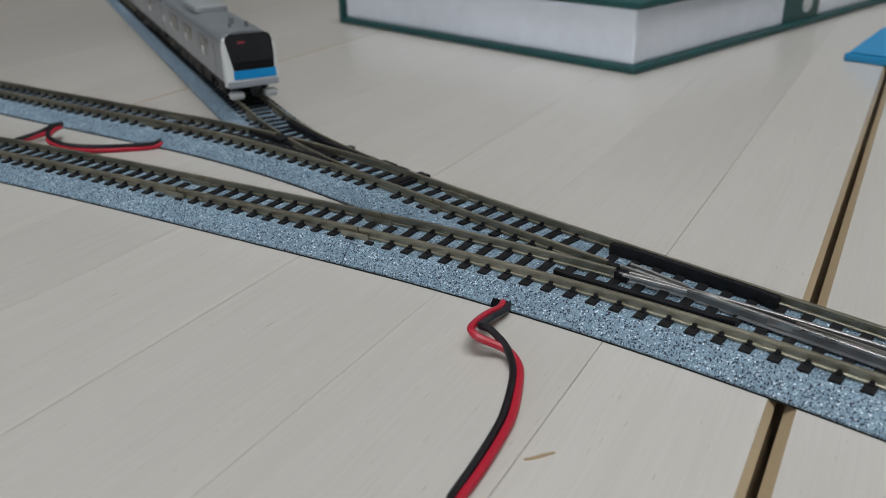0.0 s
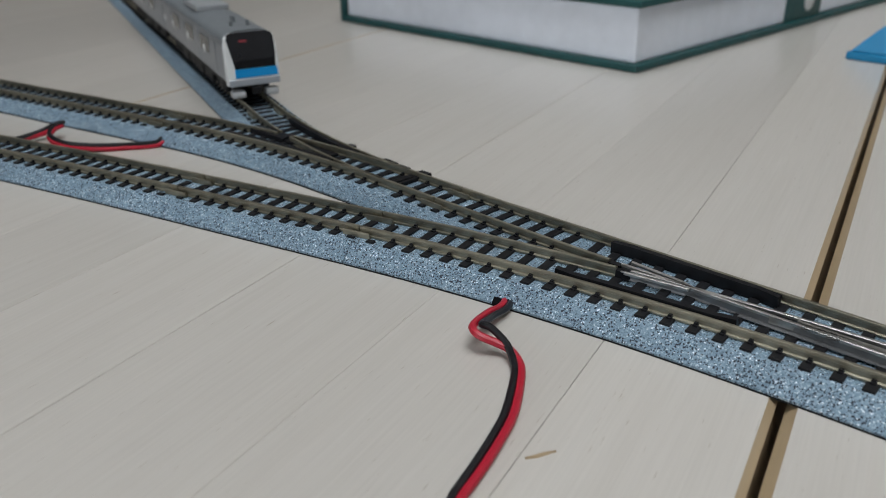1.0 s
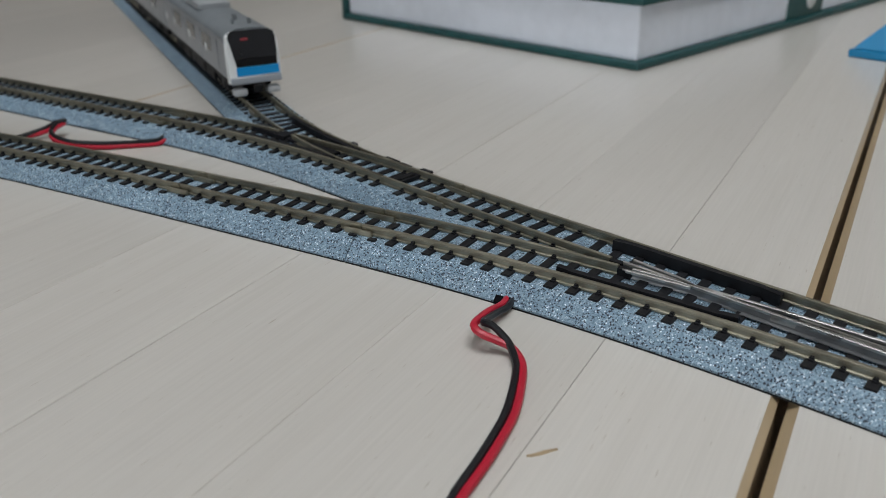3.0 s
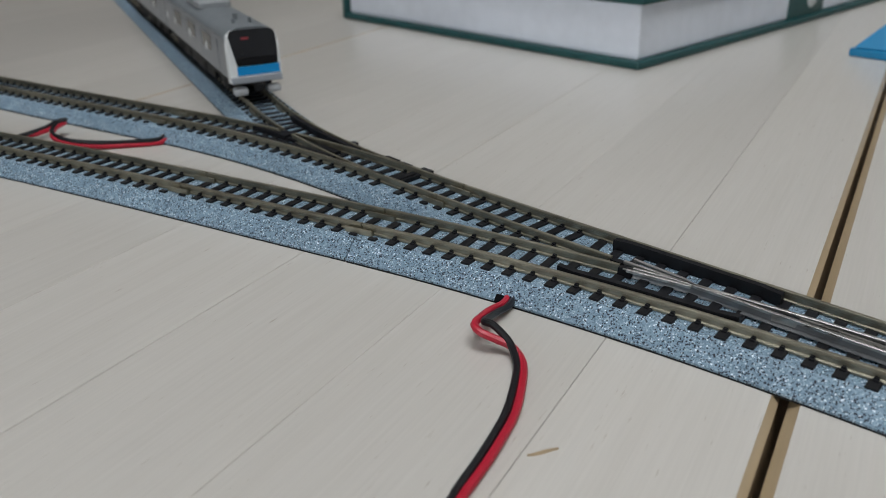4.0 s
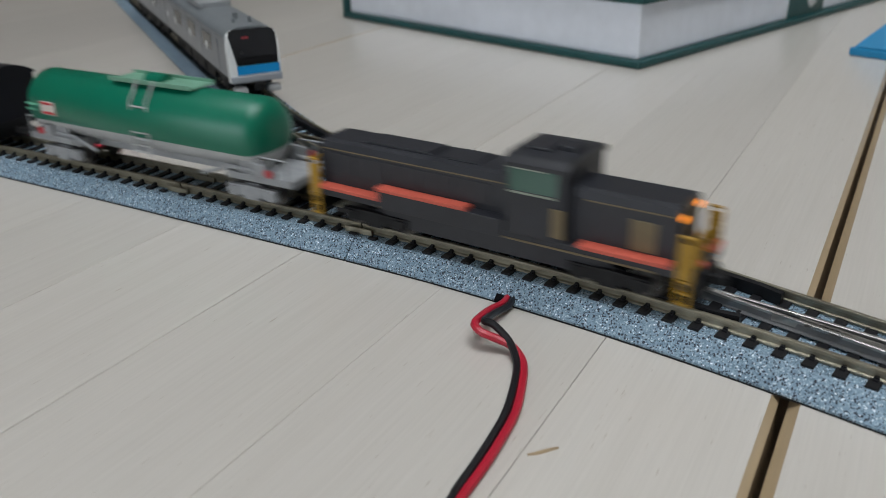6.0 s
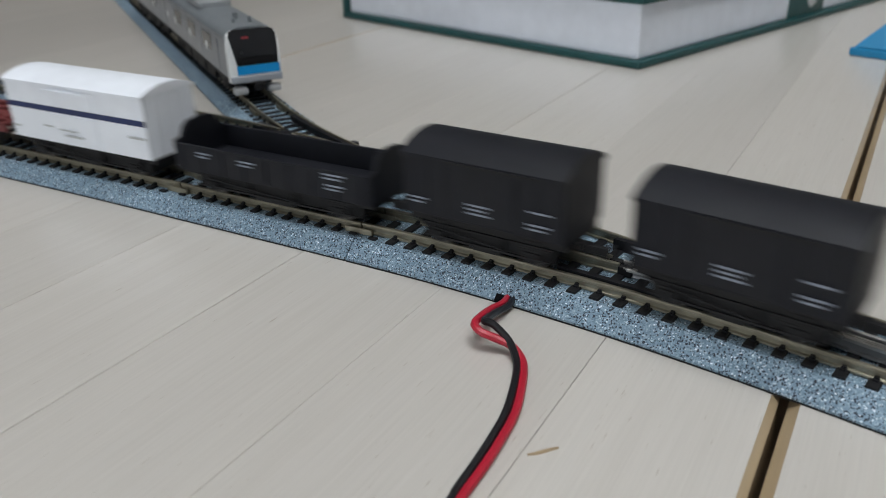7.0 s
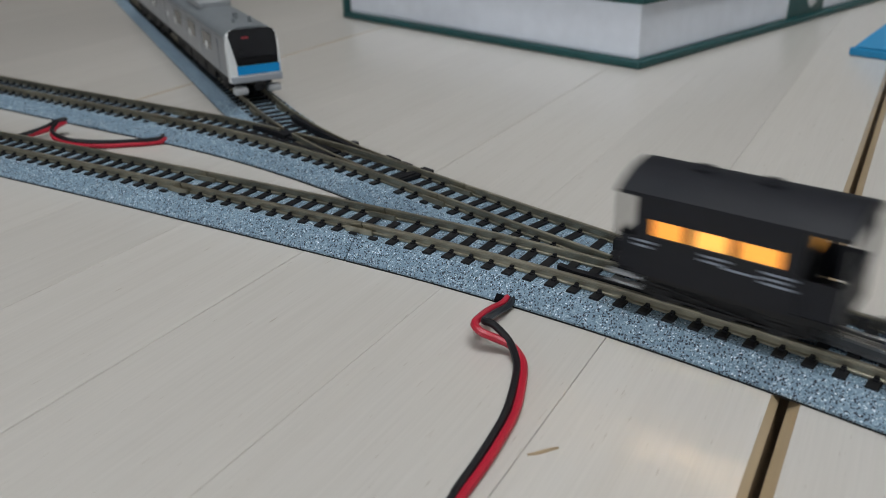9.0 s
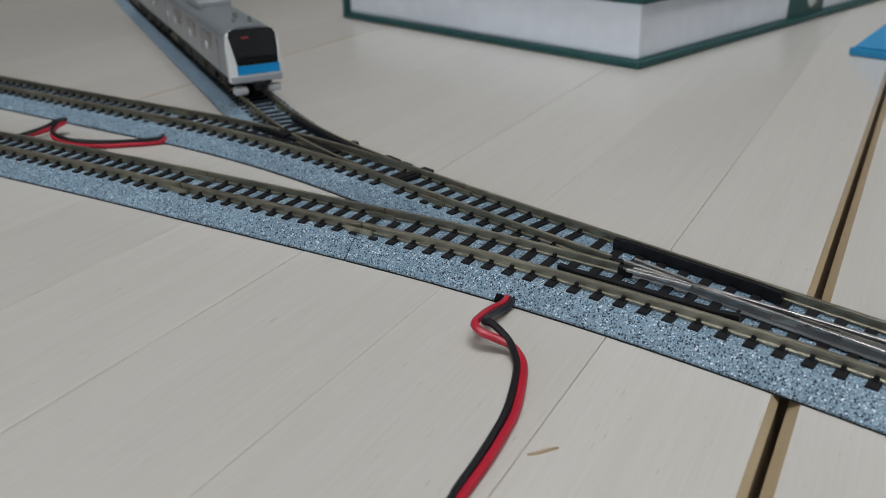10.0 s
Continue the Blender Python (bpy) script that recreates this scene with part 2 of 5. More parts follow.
def bed(name, parent, near_route, s0, s1, far_route=None, t0=None, t1=None, nt_=40):
    """Roadbed between the near edge of one route and the far edge of another, with sloped shoulders and an under-lip."""
    bm = bmesh.new()
    far_route = far_route or near_route
    t0, t1 = (s0, s1) if t0 is None else (t0, t1)
    rows = []
    for i in range(nt_ + 1):
        f_ = i / nt_
        s, t = s0 + (s1 - s0) * f_, t0 + (t1 - t0) * f_
        ring = [(near_route.at(s, o), z) for o, z in ((-11.9, 0.0), (-12.5, 0.35), (-12.5, 0.8), (-9.0, BED_TOP - 0.25), (-8.5, BED_TOP))]
        ring += [(far_route.at(t, o), z) for o, z in ((8.5, BED_TOP), (9.0, BED_TOP - 0.25), (12.5, 0.8), (12.5, 0.35), (11.9, 0.0))]
        rows.append([bm.verts.new((p[0] * MM, p[1] * MM, z * MM)) for p, z in ring])
    k = len(rows[0])
    for a, b in zip(rows, rows[1:]):
        for i in range(k):
            bm.faces.new((a[i], a[(i + 1) % k], b[(i + 1) % k], b[i]))
    bm.faces.new(rows[0][::-1]), bm.faces.new(rows[-1])
    ob = part(name, bm, BALLAST, parent)
    # black strips paint the dark edge and shadow gap along the bed's foot
    for rt, a, b, side in ((near_route, s0, s1, -1), (far_route, t0, t1, 1)):
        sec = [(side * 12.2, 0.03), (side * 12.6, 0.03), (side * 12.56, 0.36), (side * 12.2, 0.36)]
        part("base_shadow_strip", sweep(rt, a, b, 0, sec, 8.0), BLACK, ob, "black strip painting the lower edge's shadow gap")
    return ob


RAIL_SECTION = ((-0.6, 4.7), (0.6, 4.7), (0.6, 5.1), (0.22, 5.3), (0.25, 6.2), (0.42, 6.35), (0.42, 6.9), (0.32, 7.0), (-0.32, 7.0), (-0.42, 6.9), (-0.42, 6.35), (-0.25, 6.2), (-0.22, 5.3), (-0.6, 5.1))


def sweep(route, s0, s1, offset, section, step=4.0, bm=None):
    bm = bm or bmesh.new()
    n = max(1, int(abs(s1 - s0) / step))
    rows = []
    for i in range(n + 1):
        s = s0 + (s1 - s0) * i / n
        o = offset(i / n) if callable(offset) else offset
        ring = [route.at(s, o + dy) for dy, _ in section]
        rows.append([bm.verts.new((p[0] * MM, p[1] * MM, z * MM)) for p, (_, z) in zip(ring, section)])
    k = len(section)
    for a, b in zip(rows, rows[1:]):
        for i in range(k):
            bm.faces.new((a[i], a[(i + 1) % k], b[(i + 1) % k], b[i]))
    bm.faces.new(rows[0][::-1]), bm.faces.new(rows[-1])
    return bm


def rail(parent, route, s0, s1, o, label=""):
    return part("rail", sweep(route, s0 + 0.22, s1 - 0.22, o, RAIL_SECTION), RAIL, parent, label)


GO = 4.92   # rail centre from the track centre: 9 mm gauge
TIE_MESH = {}


def tie_mesh(half0, half1, cut=False):
    """A sleeper from -half0 to half1 across the track, with the moulded rail clips of a plain track where it is a single one."""
    key = (round(half0, 1), round(half1, 1), cut)
    if key not in TIE_MESH:
        bm = bmesh.new()
        w = 1.05
        spans = ((-half1 + 0.2, -6.8), (-3.0, 3.0), (6.8, half0 - 0.2)) if cut else ((-half1, half0),)
        for p, q in spans:
            prism([(-w, BED_TOP - 0.3), (w, BED_TOP - 0.3), (w, TIE_TOP - 0.1), (w - 0.12, TIE_TOP), (-w + 0.12, TIE_TOP), (-w, TIE_TOP - 0.1)], p, q, bm)
        bmesh.ops.rotate(bm, verts=bm.verts, cent=(0, 0, 0), matrix=Matrix.Rotation(radians(-90), 3, "Z"))
        clips = () if cut else (-GO, GO) if half0 < 8.5 and half1 < 8.5 else (-GO,)
        for c in clips:
            for d in (-0.85, 0.85):
                box(bm, -0.5, 0.5, c + d - 0.45, c + d + 0.45, TIE_TOP - 0.1, TIE_TOP + 0.34)
                box(bm, -0.36, 0.36, c + d * 0.72 - 0.3, c + d * 0.72 + 0.3, TIE_TOP + 0.25, TIE_TOP + 0.68)
        me = bpy.data.meshes.new("sleeper")
        bmesh.ops.recalc_face_normals(bm, faces=bm.faces)
        bm.to_mesh(me)
        bm.free()
        me.materials.append(BLACK)
        TIE_MESH[key] = me
    return TIE_MESH[key]


PITCH = 5.13


def ties(parent, route, s0, s1, first=None, half0=8.2, half1=8.2, joints=1):
    s = s0 + 2.2 if first is None else first
    while s < s1 - 0.8:
        x, y, h = route.at(s)
        a, b = (half0(s), half1(s)) if callable(half0) else (half0, half1)
        cut = not callable(half0) and (s - s0 < 6.2 or joints > 1 and s1 - s < 6.2)
        ob = new("sleeper", tie_mesh(a, b, cut))
        ob.parent = parent
        ob.matrix_basis = Matrix.Translation((x * MM, y * MM, 0)) @ Matrix.Rotation(h, 4, "Z")
        s += PITCH


def joint_plates(parent, route, s):
    """Folded metal rail joiners on both sides of each rail at a joint."""
    for o in (-GO, GO):
        for side in (-1, 1):
            bm = sweep(route, s - 4.2, s + 3.4, o + side * 1.0, ((-0.42, 4.6), (0.42, 4.6), (0.42, 5.5), (0.05, 5.95), (-0.35, 5.95)), 2.5)
            part("rail_joiner", bm, RAIL, parent, "brass-coloured rail joiner")


def plain_track(label, route, s0, s1, fine=True, near=8.2):
    th = empty("track_section", Matrix.Identity(4), label, "model track", "track sections")
    bed("roadbed", th, route, s0 + 0.14, s1 - 0.14, nt_=max(4, int((s1 - s0) / 6)))
    for o in (-GO, GO):
        rail(th, route, s0, s1, o)
    if fine:
        ties(th, route, s0, s1, half0=near, joints=2)
    else:
        bm = bmesh.new()
        s = s0 + 2.2
        while s < s1 - 0.8:
            before = set(bm.verts)
            box(bm, -1.2, 1.2, -8.2, 8.2, BED_TOP - 0.3, TIE_TOP)
            x, y, h = route.at(s)
            bmesh.ops.transform(bm, verts=[v for v in bm.verts if v not in before], matrix=Matrix.Translation((x * MM, y * MM, 0)) @ Matrix.Rotation(h, 4, "Z"))
            s += PITCH
        tagged(part("sleepers", bm, BLACK, th), kind="stuff")
    joint_plates(th, route, s1)
    return th

# ---- room and table ----
def room():
    bm = boxes((-2600, 2600, -2600, 2600, -770, -720))
    tagged(part("floor", bm, mat("floor_wood", (0.22, 0.15, 0.09), 0.5, grain=40, amount=0.2)), "brown wooden room floor under the table", "floor", kind="structure")
    for n_, r in (("wall_north", (-2600, 2600, 2600, 2700, -720, 1700)), ("wall_east", (2600, 2700, -2600, 2600, -720, 1700)), ("wall_west", (-2700, -2600, -2600, 2600, -720, 1700))):
        # west wall is out of view; its brown only darkens the far-left table reflection
        brown = n_ == "wall_west"
        tagged(part(n_, boxes(r), mat("brown_reflected_wall", (0.17, 0.115, 0.08), 0.6, grain=12, amount=0.2) if brown else WALL), "unseen wall, brown added to darken the table's reflection" if brown else "plain off-white painted room wall", "wall", kind="structure")
    # unseen wall with an opening added behind the fill lamp
    bm = boxes((-2600, -1450, -2700, -2600, -720, 1700), (450, 2600, -2700, -2600, -720, 1700), (-1450, 450, -2700, -2600, -720, 120), (-1450, 450, -2700, -2600, 1380, 1700))
    tagged(part("wall_south", bm, WALL), "unseen off-white wall with an added opening", "wall", kind="structure")
    tagged(part("ceiling", boxes((-2600, 2600, -2600, 2600, 1700, 1760)), mat("ceiling_paint", (0.75, 0.74, 0.72), 0.9, grain=20, amount=0.04)), "plain white ceiling", "ceiling", kind="structure")


def ceiling_lamp():
    th = empty("ceiling_lamp", Matrix.Translation((0.28, -0.08, 0)), "flat white ceiling lamp panel, lit", "lamp")
    part("housing", boxes((-670, 670, -470, 470, 1640, 1700), bev=6), mat("lamp_housing", (0.7, 0.7, 0.7), 0.5, grain=20, amount=0.04), th)
    part("diffuser", boxes((-650, 650, -450, 450, 1625, 1639.5), bev=3), glow("lamp_diffuser", (0.93, 0.97, 1.0), 1.5), th, "glowing white diffuser")


def strip_mesh(x0, x1, ca, cb):
    """One strip of the laminated board; ca, cb: chamfers of its two long edges."""
    sec = [(x0, -24), (x1, -24), (x1, -cb), (x1 - cb, 0), (x0 + ca, 0), (x0, -ca)]
    bm = bmesh.new()
    a = [bm.verts.new((x * MM, -0.55, z * MM)) for x, z in sec]
    b = [bm.verts.new((x * MM, 1.05, z * MM)) for x, z in sec]
    for i in range(6):
        fc = bm.faces.new((a[i], a[(i + 1) % 6], b[(i + 1) % 6], b[i]))
        if (i == 1 and cb > 0.5) or (i == 2 and cb > 0.5) or (i in (4, 5) and ca > 0.5):
            fc.material_index = 1
    bm.faces.new(a[::-1]), bm.faces.new(b)
    return bm


def table():
    th = empty("table", Matrix.Identity(4), "pale limed pine table of laminated boards with one open gap", "table")
    rng = random.Random(4)
    edges = [-1280 + 38.2 * i for i in range(29)]
    edges = [e_ for e_ in edges if e_ < -190] + [-166.2]
    boards = [edges, [-166.2, -128.2, -89.7, -51.6, -12.4, 26.4, 64.7, 97.0], [98.4] + [98.4 + 38.4 * i for i in range(1, 32)]]
    seams = {-12.4: 0.085, -51.6: 0.05, 26.4: 0.018, 64.7: 0.04}   # half-widths of the joints, some more open than others
    for bi, eds in enumerate(boards):
        for i, (x0, x1) in enumerate(zip(eds, eds[1:])):
            ga, gb = seams.get(x0, 0.035), seams.get(x1, 0.035)
            ca = 1.95 if i == 0 and bi == 2 else (0.65 if i == 0 and bi == 1 else 0.07 + ga)
            cb = 1.3 if i == len(eds) - 2 and bi == 1 else (0.65 if i == len(eds) - 2 and bi == 0 else 0.07 + gb)
            ob = part("strip", strip_mesh(x0 + ga, x1 - gb, ca, cb), [PINE, PINE_EDGE], th)
            ob.location.z = -rng.uniform(0, 0.02) * MM
    for x in (-1150, 1150):
        for y in (-430, 930):
            part("table_leg", boxes((x - 35, x + 35, y - 35, y + 35, -720, -24.1), bev=3), PINE, th)


room()
ceiling_lamp()
table()

# ---- track ----
plain_track("grey-ballasted straight model track with brass-coloured rails", FRONT, -308, -60)
plain_track("short grey-ballasted straight model track before the turnout", FRONT, -60, 0, near=7.7)
for a_, b_ in ((-1246, -804), (-804, -556), (-556, -308)):
    plain_track("grey-ballasted straight model track with brass-coloured rails", FRONT, a_, b_, False)
for a_, b_ in ((200, 448), (448, 696), (696, 1148)):
    plain_track("grey-ballasted straight model track with brass-coloured rails", FRONT, a_, b_, False)
plain_track("grey-ballasted straight model track beside a feeder cable", MIDDLE, -360, -111.5)
plain_track("grey-ballasted straight model track with brass-coloured rails", MIDDLE, -1010, -360, False)
plain_track("grey-ballasted straight model track under the commuter train", BACK, -340, -92.6)
plain_track("grey-ballasted straight model track under the commuter train", BACK, -650, -340, False)


GREY_COVER = mat("grey_cover", (0.05, 0.048, 0.048), 0.5, grain=400, amount=0.2)


def front_turnout():
    th = empty("turnout", Matrix.Identity(4), "grey-ballasted model turnout with black guard rails and metal frog", "model turnout", "turnouts")
    bed("roadbed", th, FRONT, 0.14, 199.9, LEG, JOIN + 0.1, 204.9, 60)
    toe = bed("roadbed", th, FRONT, 0.14, 15.0, nt_=4)
    toe.location.z = -0.05 * MM
    rail(th, FRONT, 0, 200, -GO)
    rail(th, LEG, JOIN, 205, GO)
    rail(th, FRONT, 0, 60.5, GO)
    rail(th, LEG, JOIN, 70.5, -GO)
    worn = mat("worn_closure_metal", (0.50, 0.49, 0.465), 0.34, 0.85, grain=350, amount=0.22, bump=0.15)
    web = mat("grey_rail_web", (0.22, 0.225, 0.23), 0.40, 0.65, grain=160, amount=0.35, bump=0.08)
    cap = ((-0.36, 6.4), (0.36, 6.4), (0.36, 6.92), (0.26, 7.0), (-0.26, 7.0), (-0.36, 6.92))
    side = ((-0.4, 4.7), (0.4, 4.7), (0.2, 5.15), (0.17, 6.41), (-0.17, 6.41), (-0.2, 5.15))
    block = ((-0.95, 4.7), (0.95, 4.7), (0.75, 6.5), (-0.75, 6.5))
    # insulated gaps
    part("gap_block", sweep(FRONT, 60.3, 63.2, GO, block), BLACK, th, "black insulating block")
    part("gap_block", sweep(LEG, 70.3, 73.2, -GO, block), BLACK, th, "black insulating block")
    # beyond the crossing: a polished head on a grey web
    for route, s_a, s_b, o in ((FRONT, 63.4, 185, GO), (LEG, 73.4, 190, -GO)):
        rail_ = part("closure_rail", sweep(route, s_a, s_b, o, side), web, th, "grey metal closure rail")
        part("rail_head", sweep(route, s_a, s_b, o, cap), worn, rail_, "bright worn rail head")
    # wing rails that flare at the crossing, one hooked at its end
    part("wing_rail", sweep(LEG, 74.5, 87, lambda f_: -GO + 2.1 - 1.0 * f_, cap), worn, th, "bright wing rail")
    part("wing_rail", sweep(FRONT, 62.5, 76, lambda f_: GO - 1.35 + 0.35 * f_, cap), worn, th, "bright wing rail")
    part("wing_hook", sweep(LEG, 87, 89.2, lambda f_: -GO + 1.1 - 0.9 * f_, cap, 0.6), worn, th, "bright hooked rail end")
    # switch blade and the polished strips beside it
    part("switch_blade", sweep(FRONT, 92, 186, lambda f_: GO - 2.3 - 2.1 * f_, ((-0.2, 5.4), (0.2, 5.4), (0.2, 6.95), (-0.2, 6.95))), worn, th, "thin bright switch blade")
    part("switch_blade", sweep(LEG, 110, 188, lambda f_: -GO + 1.5 + 1.2 * f_, ((-0.3, 5.3), (0.3, 5.3), (0.3, 6.8), (-0.3, 6.8))), worn, th, "bright switch blade")
    part("slide_plate", sweep(FRONT, 96, 186, lambda f_: GO - 1.2 - 1.6 * f_, ((-0.7, 5.02), (0.7, 5.02), (0.7, 5.2), (-0.7, 5.2))), web, th, "dull metal slide plate")
    part("slide_plate", sweep(LEG, 100, 188, lambda f_: -GO - 0.9 + 0.6 * f_, ((-0.6, 5.02), (0.6, 5.02), (0.6, 5.16), (-0.6, 5.16))), web, th, "dull metal slide plate")
    part("contact_wire", sweep(FRONT, 61.5, 72, lambda f_: GO - 0.9 - 0.4 * f_, ((-0.15, 6.5), (0.15, 6.5), (0.15, 6.75), (-0.15, 6.75))), STEEL, th, "thin bright contact wire")
    ties(th, FRONT, 0, 47, 4.53)
    ties(th, LEG, JOIN, 60, 19.39)

    def across(s):
        x, y, h = FRONT.at(s)
        k = LEG.a
        d = (k[:, 1] - x) * -math.sin(h) + (k[:, 2] - y) * math.cos(h)
        j = np.argmin(abs((k[:, 1] - x) * math.cos(h) + (k[:, 2] - y) * math.sin(h)))
        return max(8.2, d[j] + 8.2)
    ties(th, FRONT, 47, 198, 9.66 + 5.13 * 8 - 0.0, half0=lambda s: 8.2, half1=across)
    for r_, a_, b_, o in ((LEG, 66, 104, 3.25), (FRONT, 50, 88, -3.2)):
        sec = ((-0.7, 4.6), (0.7, 4.6), (0.7, 7.25), (-0.7, 7.25))
        part("guard_rail", sweep(r_, a_, b_, lambda f_, o=o: o - math.copysign(max(0, abs(f_ - 0.5) - 0.42) * 9, o), sec), BLACK, th, "black plastic guard rail")
    # solid black block paints the shade inside the cable notch; nothing is cut out
    x, y, h = FRONT.at(42.0)
    ob = part("port_shade_block", prism([(-12.66, 0.05), (-12.66, 0.75), (-11.68, 1.72), (-9.8, 1.72), (-9.8, 0.05)], -1.6, 2.3), mat("port_shade_black", (0.003, 0.003, 0.004), 0.8, grain=500, amount=0.2, spec=0.1), th, "black block painting the shaded cable opening")
    ob.matrix_basis = Matrix.Translation((x * MM, y * MM, 0)) @ Matrix.Rotation(h, 4, "Z")
    return th


def wye():
    th = empty("turnout", Matrix.Identity(4), "grey-ballasted model wye turnout, both legs curved", "model turnout", "turnouts")
    bed("roadbed", th, MIDDLE_ON, -111.4, 18.0, BACK_ON, -92.5, JOIN - 0.1, 46)
    rail(th, MIDDLE_ON, -111.5, JOIN, -GO)
    rail(th, BACK_ON, -92.5, JOIN, GO)
    rail(th, MIDDLE, -111.5, -63, GO)
    rail(th, BACK, -92.5, -63, -GO)
    rail(th, MIDDLE, -56, -4, GO)
    rail(th, BACK, -56, -4, -GO)
    part("frog_block", sweep(MIDDLE, -76, -58, lambda f_: 6.6 - 2.2 * f_, ((-2.6, 4.7), (2.6, 4.7), (2.2, 6.2), (-2.2, 6.2))), BLACK, th, "black plastic frog block")
    ties(th, MIDDLE, -111.5, -72)
    ties(th, BACK, -92.5, -66)

    def across(s):
        x, y, h = MIDDLE.at(s)
        k = BACK.a
        d = (k[:, 1] - x) * -math.sin(h) + (k[:, 2] - y) * math.cos(h)
        j = np.argmin(abs((k[:, 1] - x) * math.cos(h) + (k[:, 2] - y) * math.sin(h)))
        return max(8.2, d[j] + 8.2)
    ties(th, MIDDLE, -70, -1, half0=lambda s: 8.2, half1=across)
    sec = ((-0.7, 4.9), (0.7, 4.9), (0.7, 6.9), (-0.7, 6.9))
    part("frog_plate", sweep(MIDDLE, -60, -34, lambda f_: 4.2 - 1.6 * f_, ((-1.5, 4.6), (1.5, 4.6), (1.3, 5.5), (-1.3, 5.5))), BLACK, th, "black plastic plate behind the frog")
    part("guard_rail", sweep(MIDDLE, -78, -28, -3.4, sec), BLACK, th, "black plastic guard rail")
    part("guard_rail", sweep(BACK, -76, -28, 3.4, sec), BLACK, th, "black plastic guard rail")
    for s_, o, l_ in ((-13, 9.6, 5), (-20, 9.8, 6.5), (-42, 9.8, 3)):
        x, y, h = BACK.at(s_, o)
        ob = part("switch_cover", boxes((-l_ / 2, l_ / 2, -1.0, 1.0, 1.6, 4.6), bev=0.5), BLACK if l_ > 5 else GREY_COVER, th, "small switch mechanism cover")
        ob.matrix_basis = Matrix.Translation((x * MM, y * MM, 0)) @ Matrix.Rotation(h, 4, "Z")
    ties(th, LEG, -10, JOIN, 4.0, joints=2)
    bar = part("throw_bar", boxes((-1.9, 2.1, -4.2, 9.4, 4.6, 5.75), (-0.9, 1.1, -3.4, 3.6, 5.6, 6.1), bev=0.2), BLACK, th, "black throw bar across the track")
    x, y, h = BACK_ON.at(-2.0)
    bar.matrix_basis = Matrix.Translation((x * MM, y * MM, 0)) @ Matrix.Rotation(h, 4, "Z")
    joint_plates(th, LEG, JOIN)
    return th


front_turnout()
wye()


# ---- green document box ----
def document_box():
    m = Matrix.Translation((1.2 * MM, 202.8 * MM, 0)) @ Matrix.Rotation(radians(162.62), 4, "Z")
    th = empty("document_box", m, "white document box with dark green covers lying flat on the table", "file box")
    # x runs along the short edge, -y along the long edge away from the corner
    green = mat("green_cover", (0.010, 0.066, 0.066), 0.45, grain=500, amount=0.2, bump=0.25)
    white = mat("white_card", (0.76, 0.79, 0.86), 0.6, grain=120, amount=0.05, bump=0.05)
    L, D = 219, 305
    part("cover", boxes((0, L, -D, 0, 0.2, 3.4), bev=0.9), green, th, "dark green bottom cover")
    part("cover", boxes((0, L, -D, 0, 27.8, 30.8), bev=0.9), green, th, "dark green top cover")
    part("spine", boxes((L - 3, L + 0.3, -D, 0, 0.2, 31.0), bev=1.2), green, th, "dark green spine")
    part("tray", boxes((3.5, L - 3.2, -D + 4, -3.5, 3.4, 27.8), bev=1.2), white, th, "white card tray")
    part("strap", boxes((2.6, 5, -184, -142, 3.0, 28.2), bev=0.5), green, th, "dark green strap")
    bm = bmesh.new()
    lathe(bm, [(1.6, 4.6), (2.1, 5.4), (2.7, 5.4)], 24, at=(-168, 12.5))
    part("snap_button", bm, mat("snap_white", (0.6, 0.62, 0.63), 0.3, grain=100, amount=0.05), th, "pale round snap button", True)


document_box()


# ---- rolling stock; x forward, -y towards the camera's side, z from the table top, in millimetres ----
VAN_BLACK = mat("van_black", (0.0048, 0.0056, 0.0095), 0.58, grain=400, amount=0.25, bump=0.1, spec=0.32)
FRAME_BLACK = mat("underframe_black", (0.008, 0.008, 0.009), 0.6, grain=600, amount=0.3, bump=0.2, spec=0.3)
WAGON_WHITE = mat("wagon_white", (0.79, 0.82, 0.87), 0.45, grain=150, amount=0.04)
NAVY = mat("navy_band", (0.012, 0.025, 0.10), 0.45, grain=300, amount=0.1)
MARK = mat("pale_marking", (0.25, 0.28, 0.34), 0.6, grain=500, amount=0.1)
GREY_BOGIE = mat("grey_bogie", (0.27, 0.28, 0.29), 0.5, grain=500, amount=0.2, bump=0.2)
MAROON = mat("maroon_wagon", (0.138, 0.026, 0.026), 0.5, grain=300, amount=0.14, bump=0.1)
FLAT_BLUE = mat("flat_wagon_blue", (0.0025, 0.0135, 0.052), 0.5, grain=300, amount=0.14)
CAB_BLUE = mat("cabin_blue", (0.004, 0.027, 0.105), 0.45, grain=300, amount=0.1)
TANK_GREEN = mat("tank_green", (0.0, 0.135, 0.078), 0.34, grain=120, amount=0.06)
TANK_GREY = mat("tank_grey", (0.42, 0.43, 0.43), 0.45, grain=200, amount=0.1)
CREAM = mat("cream_plastic", (0.60, 0.60, 0.50), 0.42, grain=200, amount=0.06)
SKY_BLUE = mat("bright_blue_plastic", (0.008, 0.17, 0.50), 0.38, grain=200, amount=0.08)
TEAL = mat("container_teal", (0.002, 0.155, 0.175), 0.45, grain=200, amount=0.06)
WHEEL = mat("dark_wheel_metal", (0.10, 0.095, 0.09), 0.4, 0.7, grain=300, amount=0.2)
mat("red_mark", (0.45, 0.03, 0.04), 0.5, grain=300, amount=0.1)
TRAIN = []


